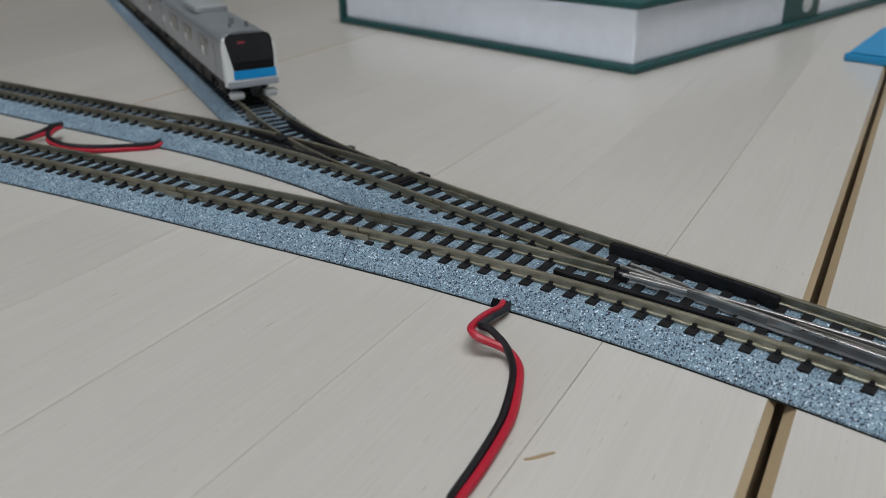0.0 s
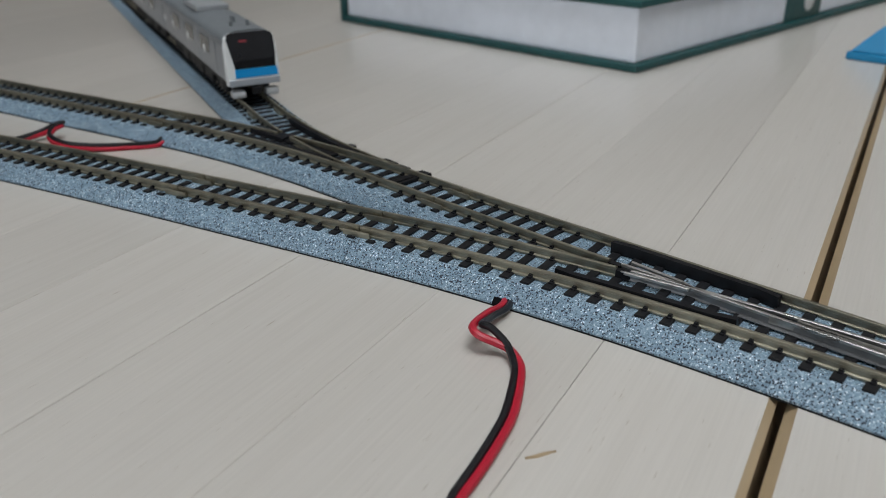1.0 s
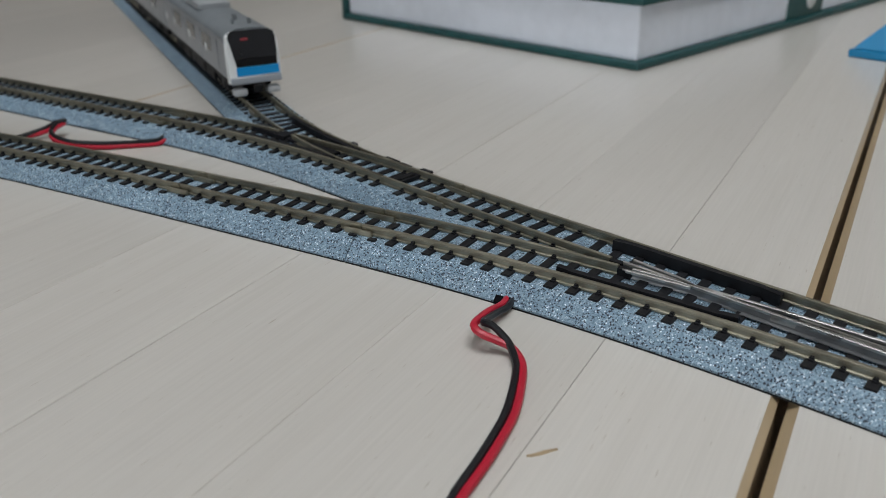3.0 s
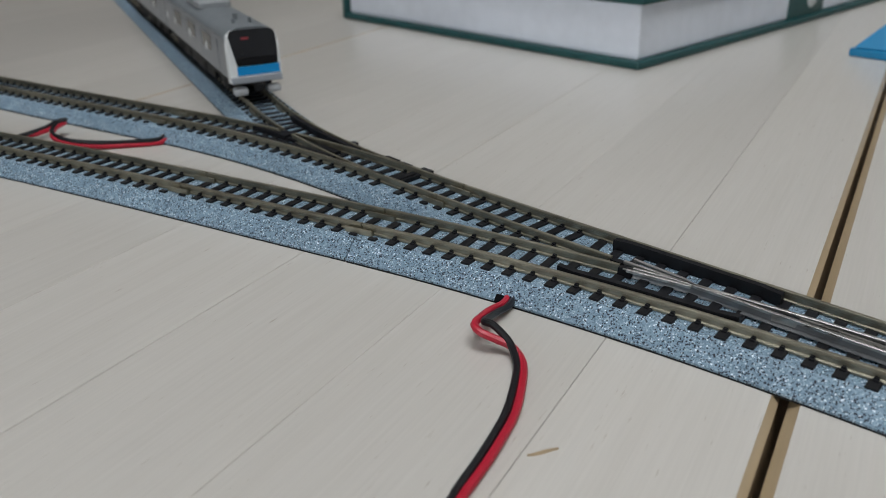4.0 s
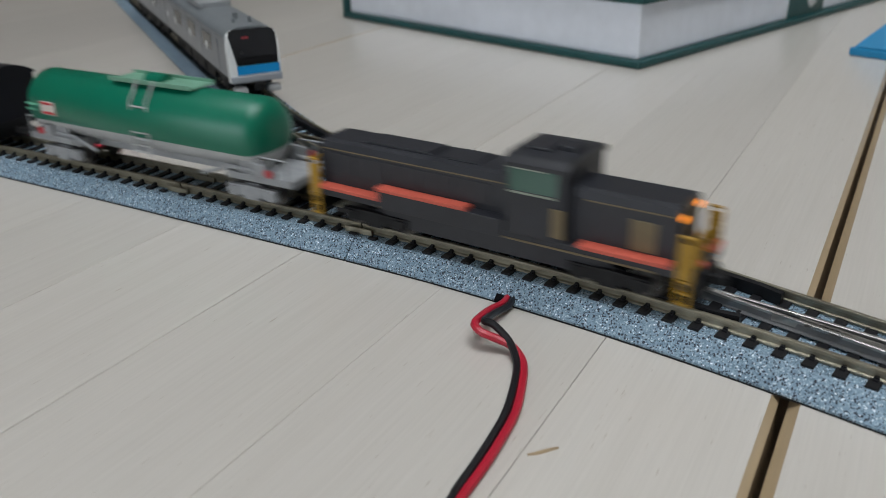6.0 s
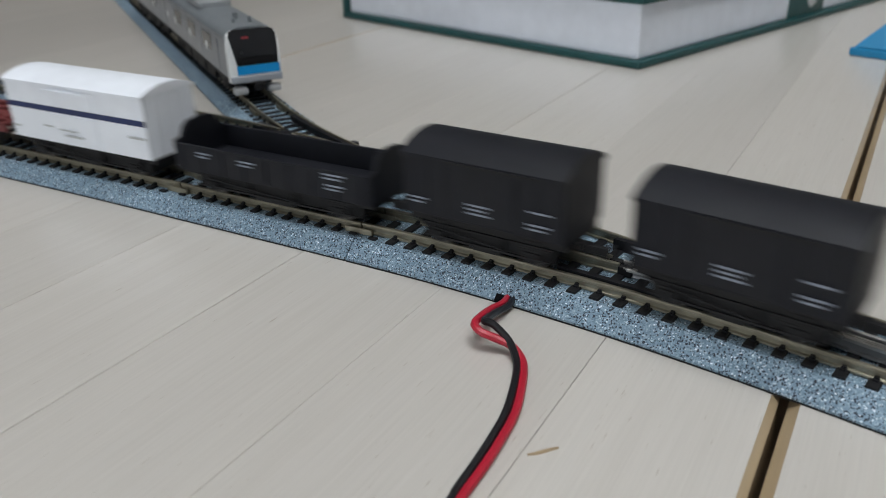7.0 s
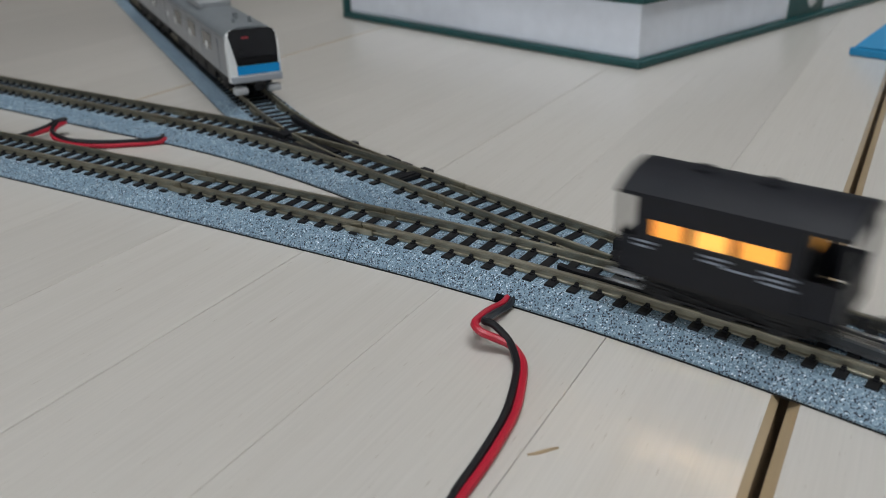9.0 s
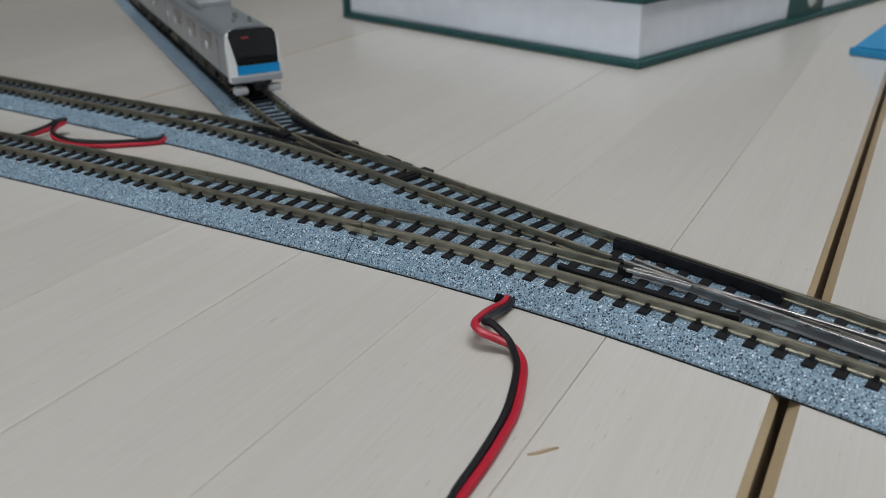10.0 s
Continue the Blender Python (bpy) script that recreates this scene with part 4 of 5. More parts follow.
def caboose():
    L = 40
    th = vehicle("brake_van", "black brake van with glowing yellow windows and open end porches", -313, -273)
    z0, z1 = 13.6, 29.3
    lit = pane_material("lit_window", (1.0, 0.46, 0.08), 0.62, 0.36)
    pale = pane_material("lit_window_pale", (1.0, 0.52, 0.12), 0.85, 0.36)
    part("light_strip", boxes((-14.5, 11.5, -3.2, 3.2, 28.1, 28.7)), glow("amber_strip", (1.0, 0.70, 0.34), 95), th, "glowing interior light strip")
    part("inner_lining", boxes((-15.6, 12.3, -0.4, 0.4, z0, 28.0)), mat("tan_lining", (0.45, 0.30, 0.14), 0.7, grain=300, amount=0.2), th, "tan interior lining")
    # walls with the window openings
    for y in (-1, 1):
        spans = [(-13.0, -7.0), (-5.3, 0.9), (2.6, 9.8)]
        a, b = y * 8.9 - 0.4, y * 8.9 + 0.4
        part("side_wall", boxes((-16.6, 13.2, a, b, z0, 21.5)), VAN_BLACK, th)
        part("upper_wall", boxes((-16.6, 13.2, a, b, 24.7, z1)), VAN_BLACK, th)
        cuts = [(-20, -16.6)] + spans + [(13.2, 14)]
        for p, q in zip(cuts, cuts[1:]):
            part("window_pillar", boxes((p[1], q[0], a, b, 21.5, 24.7)), VAN_BLACK, th)
        for i, s_ in enumerate(spans):
            part("window", boxes((*s_, y * 8.75 - 0.15, y * 8.75 + 0.15, 21.5, 24.7)), pale if i == 1 else lit, th, "glowing yellow window")
        if y < 0:
            part("end_window", boxes((13.15, 13.3, min(y * -0.6, y * 3.4), max(y * -0.6, y * 3.4), 23.7, 26.9)), lit, th, "glowing yellow end window")
        markings(th, [(-16.2, 20.0, 4, 2), (-3.5, 20.2, 5, 2), (0.5, 18.8, 6, 1), (7, 20.0, 5.5, 3)], y * 9.32)
        part("step", boxes((-20.5, -14.5, y * 9.0 - 0.8, y * 9.0 + 0.8, 10.6, 11.1), (-20.5, -14.5, y * 9.0 - 0.8, y * 9.0 + 0.8, 12.4, 12.9), bev=0.1), GREY_BOGIE, th, "pale metal step")
        for x in (-19.4, 19.4):
            part("porch_post", boxes((x - 0.4, x + 0.4, y * 8.5 - 0.4, y * 8.5 + 0.4, z0, z1)), VAN_BLACK, th)
            part("porch_rail", boxes((min(x, x * 0.66), max(x, x * 0.66), y * 8.6 - 0.25, y * 8.6 + 0.25, 14, 20.5)), VAN_BLACK, th)
    for x in (-16.2, 12.8):
        part("end_wall", boxes((x - 0.4, x + 0.4, -8.5, 8.5, z0, z1)), VAN_BLACK, th)
    for x in (-1, 1):
        part("porch_end", boxes((x * 19.6 - 0.3, x * 19.6 + 0.3, -8.4, 8.4, 14, 20)), VAN_BLACK, th)
        bm = bmesh.new()
        for y in (-8.4, 8.4):
            rod(bm, (x * 19.7, y, 14), (x * 19.7, y, 27), 0.22, 6)
        part("grab_rail", bm, mat("pale_rail", (0.55, 0.55, 0.53), 0.4, grain=200, amount=0.1), th, "pale grab rail")
    part("roof", prism(arch(8.9, z1, 32.4), -L / 2 - 0.2, L / 2 + 0.2), VAN_BLACK, th, "matt black arched roof", True)
    for x in (-8, 4):
        bm = bmesh.new()
        rod(bm, (x, 0, 32.0), (x, 0, 32.7), 1.0, 14), rod(bm, (x, 0, 32.7), (x, 0, 33.2), 1.9, 14, 1.5)
        part("roof_vent", bm, VAN_BLACK, th)
    part("underframe", boxes((-L / 2, L / 2, -8.4, 8.4, 12.3, z0), (-16, 16, -6.6, 6.6, 8.6, 12.4), bev=0.15), FRAME_BLACK, th)
    brake_gear(th, 14)
    axles(th, (-10.5, 10.5))
    coupler(th, L / 2, 1), coupler(th, -L / 2, -1)


def tank_wagon():
    L = 100
    th = vehicle("tank_wagon", "green and grey tank wagon with a walkway on top", 247, 347)
    x0, x1, zc = -48.5, 39.5, 23.3
    prof = [(x0, 3.5), (x0 + 0.5, 6.0), (x0 + 1.6, 7.9), (x0 + 3.6, 9.2), (x1 - 3.6, 9.2), (x1 - 1.6, 7.9), (x1 - 0.5, 6.0), (x1, 3.5)]
    bm = lathe(bmesh.new(), prof, 40, at=(0, zc))
    bmesh.ops.bisect_plane(bm, geom=bm.verts[:] + bm.edges[:] + bm.faces[:], plane_co=(0, 0, 19.6 * MM), plane_no=(0, 0, 1))
    for fc in bm.faces:
        fc.material_index = 0 if fc.calc_center_median().z > 19.6 * MM else 1
    tank = part("tank", bm, [TANK_GREEN, TANK_GREY], th, "glossy green tank, grey below", True)
    bm = boxes((-14, 16, -4.2, 4.2, 32.7, 33.2), (-14, 16, -4.4, -4.0, 33.1, 34.0), (-14, 16, 4.0, 4.4, 33.1, 34.0), bev=0.1)
    part("walkway", bm, mat("pale_green", (0.16, 0.34, 0.24), 0.5, grain=300, amount=0.15), th, "pale green top walkway")
    bm = bmesh.new()
    lathe(bm, [(-3, 2.4), (3, 2.4)], 20, at=(0, 32.7))
    part("manhole", bm, TANK_GREEN, tank)
    for y in (-1, 1):
        part("emblem", boxes((-39.6, -33.6, y * 9.2 - 0.12, y * 9.2 + 0.12, 21.7, 25.5), bev=0.1), mat("emblem_pale", (0.6, 0.55, 0.5), 0.5, grain=200, amount=0.06), tank, "pale square emblem")
        part("emblem", boxes((-39.0, -34.2, y * 9.3 - 0.14, y * 9.3 + 0.14, 21.9, 22.6), (-39.0, -34.2, y * 9.3 - 0.14, y * 9.3 + 0.14, 24.6, 25.3)), MATS["red_mark"], tank, "red emblem bars")
        part("lettering", boxes((-46.0, -41.0, y * 9.05 - 0.2, y * 9.05 + 0.2, 23.9, 24.5), (-46.0, -42.0, y * 9.05 - 0.2, y * 9.05 + 0.2, 22.4, 22.9)), mat("green_letter", (0.12, 0.42, 0.28), 0.5, grain=200, amount=0.06), tank)
        bm = bmesh.new()
        for x in (-3, 3):
            rod(bm, (x, y * 9.4, 15), (x, y * 8.0, 29), 0.3, 6), rod(bm, (x, y * 8.0, 29), (x, y * 4.2, 34), 0.3, 6)
        for k in range(8):
            rod(bm, (-3, y * (9.4 - k * 0.18), 16 + 1.7 * k), (3, y * (9.4 - k * 0.18), 16 + 1.7 * k), 0.25, 6)
        part("ladder", bm, TANK_GREY, th)
        for s in (-1, 1):
            part("side_sill", boxes((min(s * 49.5, s * 30), max(s * 49.5, s * 30), y * 7.6 - 0.4, y * 7.6 + 0.4, 13.2, 15.0), bev=0.15), GREY_BOGIE, th)
            bm = bmesh.new()
            for x in (48.5, 44.5, 40):
                rod(bm, (s * x, y * 8, 14), (s * x, y * 8, 20), 0.25, 6)
            rod(bm, (s * 48.5, y * 8, 20), (s * 40, y * 8, 20), 0.25, 6)
            part("handrail", bm, GREY_BOGIE, th)
            bm = bmesh.new()
            rod(bm, (s * 44, y * 6.6, 15.5), (s * 30, y * 8.2, 16.2), 0.5, 8), rod(bm, (s * 30, y * 8.2, 16.2), (s * 20, y * 8.2, 13.0), 0.5, 8)
            box(bm, s * 40 - 2, s * 40 + 2, y * 7.8 - 0.7, y * 7.8 + 0.7, 15.0, 18.2, 0.3)
            part("brake_gear", bm, GREY_BOGIE, th)
            part("valve_wheel", rod(bmesh.new(), (s * 43, y * 8.4, 16.2), (s * 43, y * 8.8, 16.2), 1.1, 12), MATS["red_mark"], th, "small red valve wheel")
    part("underframe", boxes((-49.5, -28, -7.4, 7.4, 12.8, 14.8), (28, 49.5, -7.4, 7.4, 12.8, 14.8), (-30, 30, -1.5, 1.5, 12, 15), bev=0.15), GREY_BOGIE, th)
    for x in (-36, 36):
        for s in (-1, 1):
            part("saddle", boxes((x - 4, x + 4, s * 7 - 0.6, s * 7 + 0.6, 14, 18.6)), GREY_BOGIE, th)
        bogie(th, x, GREY_BOGIE, 12)
    coupler(th, L / 2, 1), coupler(th, -L / 2, -1)


def locomotive():
    L = 92
    c = 398.5
    th = vehicle("diesel_locomotive", "black diesel shunter with orange walkways and yellow end rails, lamps lit", c - L / 2, c + L / 2, "locomotive")
    hood = mat("loco_black", (0.016, 0.0175, 0.023), 0.44, grain=300, amount=0.2, bump=0.05)
    orange = mat("orange_walkway", (0.52, 0.095, 0.06), 0.5, grain=300, amount=0.1)
    yellow = mat("yellow_rail", (0.36, 0.205, 0.018), 0.45, grain=300, amount=0.12)
    gold = mat("gold_trim", (0.15, 0.115, 0.06), 0.4, grain=300, amount=0.15)
    pale = mat("pale_trim", (0.26, 0.29, 0.24), 0.4, grain=300, amount=0.1)
    lamp = glow("amber_lamp", (1.0, 0.30, 0.02), 1.3)
    u = lambda v: v - c

    def hood_mesh(a, b, half, z0, z1):
        sec = [(-half, z0), (half, z0), (half, z1 - 1.6), (half - 0.7, z1 - 0.4), (half - 2, z1), (-half + 2, z1), (-half + 0.7, z1 - 0.4), (-half, z1 - 1.6)]
        return prism(sec, u(a), u(b))
    part("frame", boxes((u(353), u(443.5), -8.2, 8.2, 13.4, 15.2), (u(372), u(428), -7.4, 7.4, 9.4, 13.5), bev=0.2), hood, th)
    long_hood = part("long_hood", hood_mesh(354.5, 405.5, 6.0, 15.2, 26.2), hood, th)
    part("short_hood", hood_mesh(418.6, 440, 6.0, 15.2, 26.2), hood, th)
    cab = part("cab", boxes((u(405.6), u(418.8), -9, 9, 15.2, 30.2), bev=0.4), hood, th)
    part("cab_roof", prism([(-9.2, 29.6), (9.2, 29.6), (9.2, 30.4), (8.4, 31.2), (6.5, 31.8), (-6.5, 31.8), (-8.4, 31.2), (-9.2, 30.4)], u(405.2), u(419.2)), hood, cab, smooth=True)
    part("roof_box", boxes((u(408), u(413), -4, 4, 31.6, 32.5), (u(414), u(417.5), -2, 2, 31.6, 32.9), bev=0.3), hood, cab)
    part("roof_hatch", boxes((u(366), u(384), -3.4, 3.4, 26.0, 26.8), (u(388), u(396), -3.6, 3.6, 26.0, 26.6), bev=0.2), hood, long_hood)
    glass = mat("green_cab_glass", (0.05, 0.11, 0.085), 0.12)
    for y in (-1, 1):
        part("cab_window", boxes((u(406.5), u(417.0), y * 9.0 - 0.08, y * 9.0 + 0.08, 24.8, 29.6)), glass, cab, "greenish cab window")
        part("window_trim", boxes((u(406.2), u(414.5), y * 9.05 - 0.12, y * 9.05 + 0.12, 29.3, 29.6), (u(406.2), u(416.5), y * 9.05 - 0.12, y * 9.05 + 0.12, 24.2, 24.6)), pale, cab, "thin pale trim")
        part("hood_line", boxes((u(355), u(405), y * 6.0 - 0.1, y * 6.0 + 0.1, 24.2, 24.45), (u(421.5), u(439.5), y * 6.0 - 0.1, y * 6.0 + 0.1, 24.2, 24.45)), gold, th, "thin gold line")
        part("sill_line", boxes((u(372), u(437), y * 8.2 - 0.12, y * 8.2 + 0.12, 13.5, 13.9)), gold, th)
        for a in (357.0, 366.0, 375.0, 384.0, 393.0):
            part("hood_panel", boxes((u(a), u(a + 7.6), y * 6.02 - 0.18, y * 6.02 + 0.18, 18.8, 23.6), bev=0.12), hood, long_hood)
        part("walkway", boxes((u(355.5), u(373), min(y * 5.9, y * 8.9), max(y * 5.9, y * 8.9), 15.2, 16.0), bev=0.1), orange, th, "orange walkway")
        part("walkway", boxes((u(372.5), u(396), min(y * 5.9, y * 8.9), max(y * 5.9, y * 8.9), 17.6, 18.4), bev=0.1), orange, th, "orange walkway")
        part("tank_box", boxes((u(373), u(405), min(y * 5.8, y * 8.8), max(y * 5.8, y * 8.8), 13.6, 17.55), bev=0.15), hood, th)
        part("walkway", boxes((u(421.5), u(439.5), min(y * 5.9, y * 8.9), max(y * 5.9, y * 8.9), 15.2, 16.0), bev=0.1), orange, th, "orange walkway")
        part("hood_door", boxes((u(431), u(436), y * 6.02 - 0.25, y * 6.02 + 0.25, 16.3, 22.4), bev=0.15), gold, th, "dull gold hatch")
        part("hood_door", boxes((u(416.0), u(418.6), y * 9.05 - 0.25, y * 9.05 + 0.25, 16.4, 22.4), bev=0.15), gold, th, "dull gold hatch")
        for a in (353.2, 441.2):
            bm = boxes((u(a), u(a + 2.6), y * 8.6 - 0.35, y * 8.6 + 0.35, 8.6, 9.1), (u(a), u(a + 2.6), y * 8.6 - 0.35, y * 8.6 + 0.35, 10.9, 11.4), (u(a), u(a + 2.6), y * 8.6 - 0.35, y * 8.6 + 0.35, 13.2, 13.7))
            for d in (0.25, 2.35):
                rod(bm, (u(a + d), y * 8.6, 8.6), (u(a + d), y * 8.6, 22.2), 0.35, 6)
            rod(bm, (u(a + 0.25), y * 8.6, 22.2), (u(a + 2.35), y * 8.6, 22.2), 0.35, 6)
            box(bm, u(a), u(a + 2.6), y * 8.9 - 0.1, y * 8.9 + 0.1, 14, 21)
            part("step_ladder", bm, yellow, th, "yellow corner step ladder")
        for a in (354.3, 440.05):
            part("headlamp", boxes((u(a), u(a) + 0.5, y * 4.4 - 1.2, y * 4.4 + 1.2, 23.4, 24.2), bev=0.15), lamp, th, "amber lit headlamp")
        part("number_plate", boxes((u(360), u(366), y * 8.95 - 0.05, y * 8.95 + 0.05, 10.5, 11.5)), FRAME_BLACK, th)
    for a, s in ((353.0, -1), (443.8, 1)):
        for y in (-8.2, -5.5, -2.8, 2.8, 5.5, 8.2):
            part("rail_post", rod(bmesh.new(), (u(a), y, 13.5), (u(a), y, 21.8), 0.32, 6), yellow, th, "yellow railing post")
        for z in (16.5, 19.2, 21.8):
            for q in (-1, 1):
                part("end_rail", rod(bmesh.new(), (u(a), q * 8.2, z), (u(a), q * 2.8, z), 0.32, 6), yellow, th, "yellow end rail")
        part("buffer_beam", boxes((u(a) - 0.6, u(a) + 0.6, -8.4, 8.4, 12.6, 15.0), bev=0.2), hood, th)
        if s > 0:
            part("end_step", boxes((u(a) - 0.9, u(a) + 0.9, 2.6, 8.3, 15.0, 15.7), (u(a) - 0.9, u(a) + 0.9, -4.6, -2.6, 15.0, 15.7), bev=0.1), orange, th, "orange end step")
        part("snow_plough", boxes((u(a) - 1, u(a) + 1, -7.4, 7.4, 8.0, 11.5), bev=0.4), FRAME_BLACK, th)
        part("end_door", boxes((u(a) - s * 3.8 - 0.2, u(a) - s * 3.8 + 0.2, -1.8, 1.8, 16, 25.0)), gold, th)
        coupler(th, u(a) + s * 0.5, s)
    bogie(th, u(371), FRAME_BLACK, 14), bogie(th, u(428), FRAME_BLACK, 13)


locomotive()
tank_wagon()
black_van()
gondola()
white_van()
maroon_flat()
blue_flat()
caboose()


# ---- commuter train standing on the back leg ----
def commuter_car(front_s, lead=True):
    x, y, h = BACK.at(front_s - 66.5)
    m = Matrix.Translation((x * MM, y * MM, 0)) @ Matrix.Rotation(h, 4, "Z")
    th = empty("commuter_car", m, "silver model commuter train car with white and blue driver's end" if lead else "silver model commuter train car", "train car", "commuter train")
    silver = mat("silver_side", (0.31, 0.325, 0.345), 0.36, 0.5, grain=200, amount=0.08)
    roofg = mat("roof_grey", (0.155, 0.17, 0.18), 0.5, grain=200, amount=0.08)
    white = mat("face_white", (0.72, 0.73, 0.72), 0.35, grain=100, amount=0.03)
    glass = mat("black_glass", (0.014, 0.015, 0.018), 0.1, grain=150, amount=0.2)
    tint = mat("tinted_window", (0.085, 0.085, 0.078), 0.2, grain=150, amount=0.1)
    L = 133
    x0, x1 = -L / 2, L / 2 - (3 if lead else 0)
    side = [(-9.3, 14.2), (9.3, 14.2), (9.8, 15.8), (9.8, 22), (9.4, 29.0), (-9.4, 29.0), (-9.8, 22), (-9.8, 15.8)]
    part("body", prism(side, x0, x1), silver, th, "brushed silver body")
    part("roof", prism([(-9.4, 29.05), (9.4, 29.05), (9.0, 30.2), (7.5, 31.5), (4, 32.4), (-4, 32.4), (-7.5, 31.5), (-9.0, 30.2)], x0, x1 - (1 if lead else 0)), roofg, th, "grey roof", True)
    part("air_conditioner", boxes((-24, 8, -7, 7, 31.8, 34.9), bev=2.4), mat("pale_unit", (0.27, 0.285, 0.295), 0.45, grain=150, amount=0.06), th, "pale roof air conditioner")
    part("aerial", boxes((40, 44, -0.6, 0.6, 32.2, 34.6), (52, 54, 2.4, 3.4, 31.8, 34.4), (50, 52, -3.4, -2.4, 31.8, 34.0), bev=0.2), roofg, th)
    for s in (-1, 1):
        for i in range(4):
            dx = -48 + i * 31.5
            part("door", boxes((dx - 4.4, dx + 4.4, s * 9.75 - 0.2, s * 9.75 + 0.16, 15.4, 27.4), bev=0.1), silver, th)
            for k in (-2.2, 2.2):
                part("door_window", boxes((dx + k - 1.5, dx + k + 1.5, s * 9.72 - 0.2, s * 9.72 + 0.26, 20.6, 26.4)), tint, th)
            # pale discs paint the round glints seen at the side windows
            gx = dx + (14.7, 11.7, 7.7)[2 - i] if i < 3 else -62.0
            bm = bmesh.new()
            rod(bm, (gx, s * 9.6, 21.4), (gx, s * 10.05, 21.4), 1.6, 16), rod(bm, (gx, s * 9.6, 21.4), (gx, s * 10.15, 21.4), 0.55, 10)
            part("round_glint", bm, white, th, "round pale disc painting a window glint")
            if i < 3:
                part("window", boxes((dx + 7.5, dx + 24, s * 9.68 - 0.2, s * 9.68 + 0.2, 20.8, 26.6)), tint, th, "tinted side window")
        part("waist_band", boxes((x0 + 0.5, x1 - 1, s * 9.8 - 0.06, s * 9.8 + 0.1, 27.6, 28.4)), silver, th)
    part("underframe", boxes((x0 + 2, x1 - 2, -8.9, 8.9, 12.2, 14.3), (-32, -18, -8.8, 8.8, 8.2, 12.4), (-16, -4, -8.6, 8.6, 8.6, 12.4), (-2, 14, -8.8, 8.8, 8.2, 12.4), (16, 32, -8.6, 8.6, 8.4, 12.4), bev=0.3), FRAME_BLACK, th)
    for bx in (-46, 46):
        bogie(th, bx, FRAME_BLACK, 14)
    if lead:
        LEAN = 0.13

        def lean(bm):
            for v in bm.verts:
                v.co.x -= LEAN * max(0, v.co.z - 17 * MM)
            return bm
        # white moulded face with black glass, blue band and grey bumper
        sec = [(-9.8, 13.2), (9.8, 13.2), (9.9, 18), (9.8, 27), (9.2, 30.2), (7.0, 31.8), (-7.0, 31.8), (-9.2, 30.2), (-9.8, 27), (-9.9, 18)]
        bm = bmesh.new()
        rings = []
        for xx, k, dz in ((x1 - 0.2, 1.0, 0), (x1 + 2.0, 0.985, 0), (x1 + 3.0, 0.97, 0)):
            rings.append([bm.verts.new(((xx - LEAN * max(0, zz - 17) * (1 if xx > x1 else 0)) * MM, yy * k * MM, (22 + (zz - 22) * k - (0.0 if zz < 25 else 0)) * MM)) for yy, zz in sec])
        for a, b in zip(rings, rings[1:]):
            for i in range(10):
                bm.faces.new((a[i], a[(i + 1) % 10], b[(i + 1) % 10], b[i]))
        bm.faces.new(rings[0][::-1]), bm.faces.new(rings[-1])
        face = part("face", bm, white, th, "white moulded face", True)
        xf = x1 + 3.0
        gl = prism([(-6.6, 19.2), (8.3, 19.2), (8.8, 24), (8.8, 29.6), (8.2, 31.0), (6.6, 31.9), (-6.6, 31.9), (-8.0, 31.2), (-8.5, 29.6), (-7.6, 25)], xf - 0.6, xf + 0.12)
        part("windscreen", lean(gl), glass, face, "black glossy windscreen")
        # added matt band paints the lower glass dark, below the greyish reflection
        part("dark_glass_band", lean(boxes((xf, xf + 0.2, -6.3, 8.2, 19.3, 22.2))), mat("matt_screen_black", (0.004, 0.004, 0.005), 0.6, grain=200, amount=0.2, spec=0.2), face, "matt black band painting the glass below the reflection")
        part("blue_band", lean(boxes((xf - 0.3, xf + 0.25, -6.8, 8.8, 16.0, 19.1))), mat("band_blue", (0.0, 0.25, 0.58), 0.35, grain=150, amount=0.06), face, "bright blue band")
        part("destination_sign", lean(boxes((xf, xf + 0.2, -3.9, -1.2, 28.5, 29.3))), glow("red_sign", (0.25, 0.03, 0.04), 0.03), face, "dim red destination sign")
        part("bumper", boxes((xf - 1.5, xf + 0.7, -9.4, 9.4, 13.0, 15.6), bev=0.5), mat("bumper_grey", (0.33, 0.35, 0.38), 0.45, grain=150, amount=0.06), face, "grey bumper")
        for s in (-1, 1):
            part("skirt", boxes((xf - 4.5, xf + 0.2, min(s * 3.6, s * 8.8), max(s * 3.6, s * 8.8), 8.5, 11.2), bev=1.1), mat("skirt_grey", (0.45, 0.46, 0.47), 0.5, grain=150, amount=0.06), face, "pale skirt plate")
        coupler(face, xf - 2, 1)
    return th


commuter_car(-105.5)
commuter_car(-105.5 - 136, False)


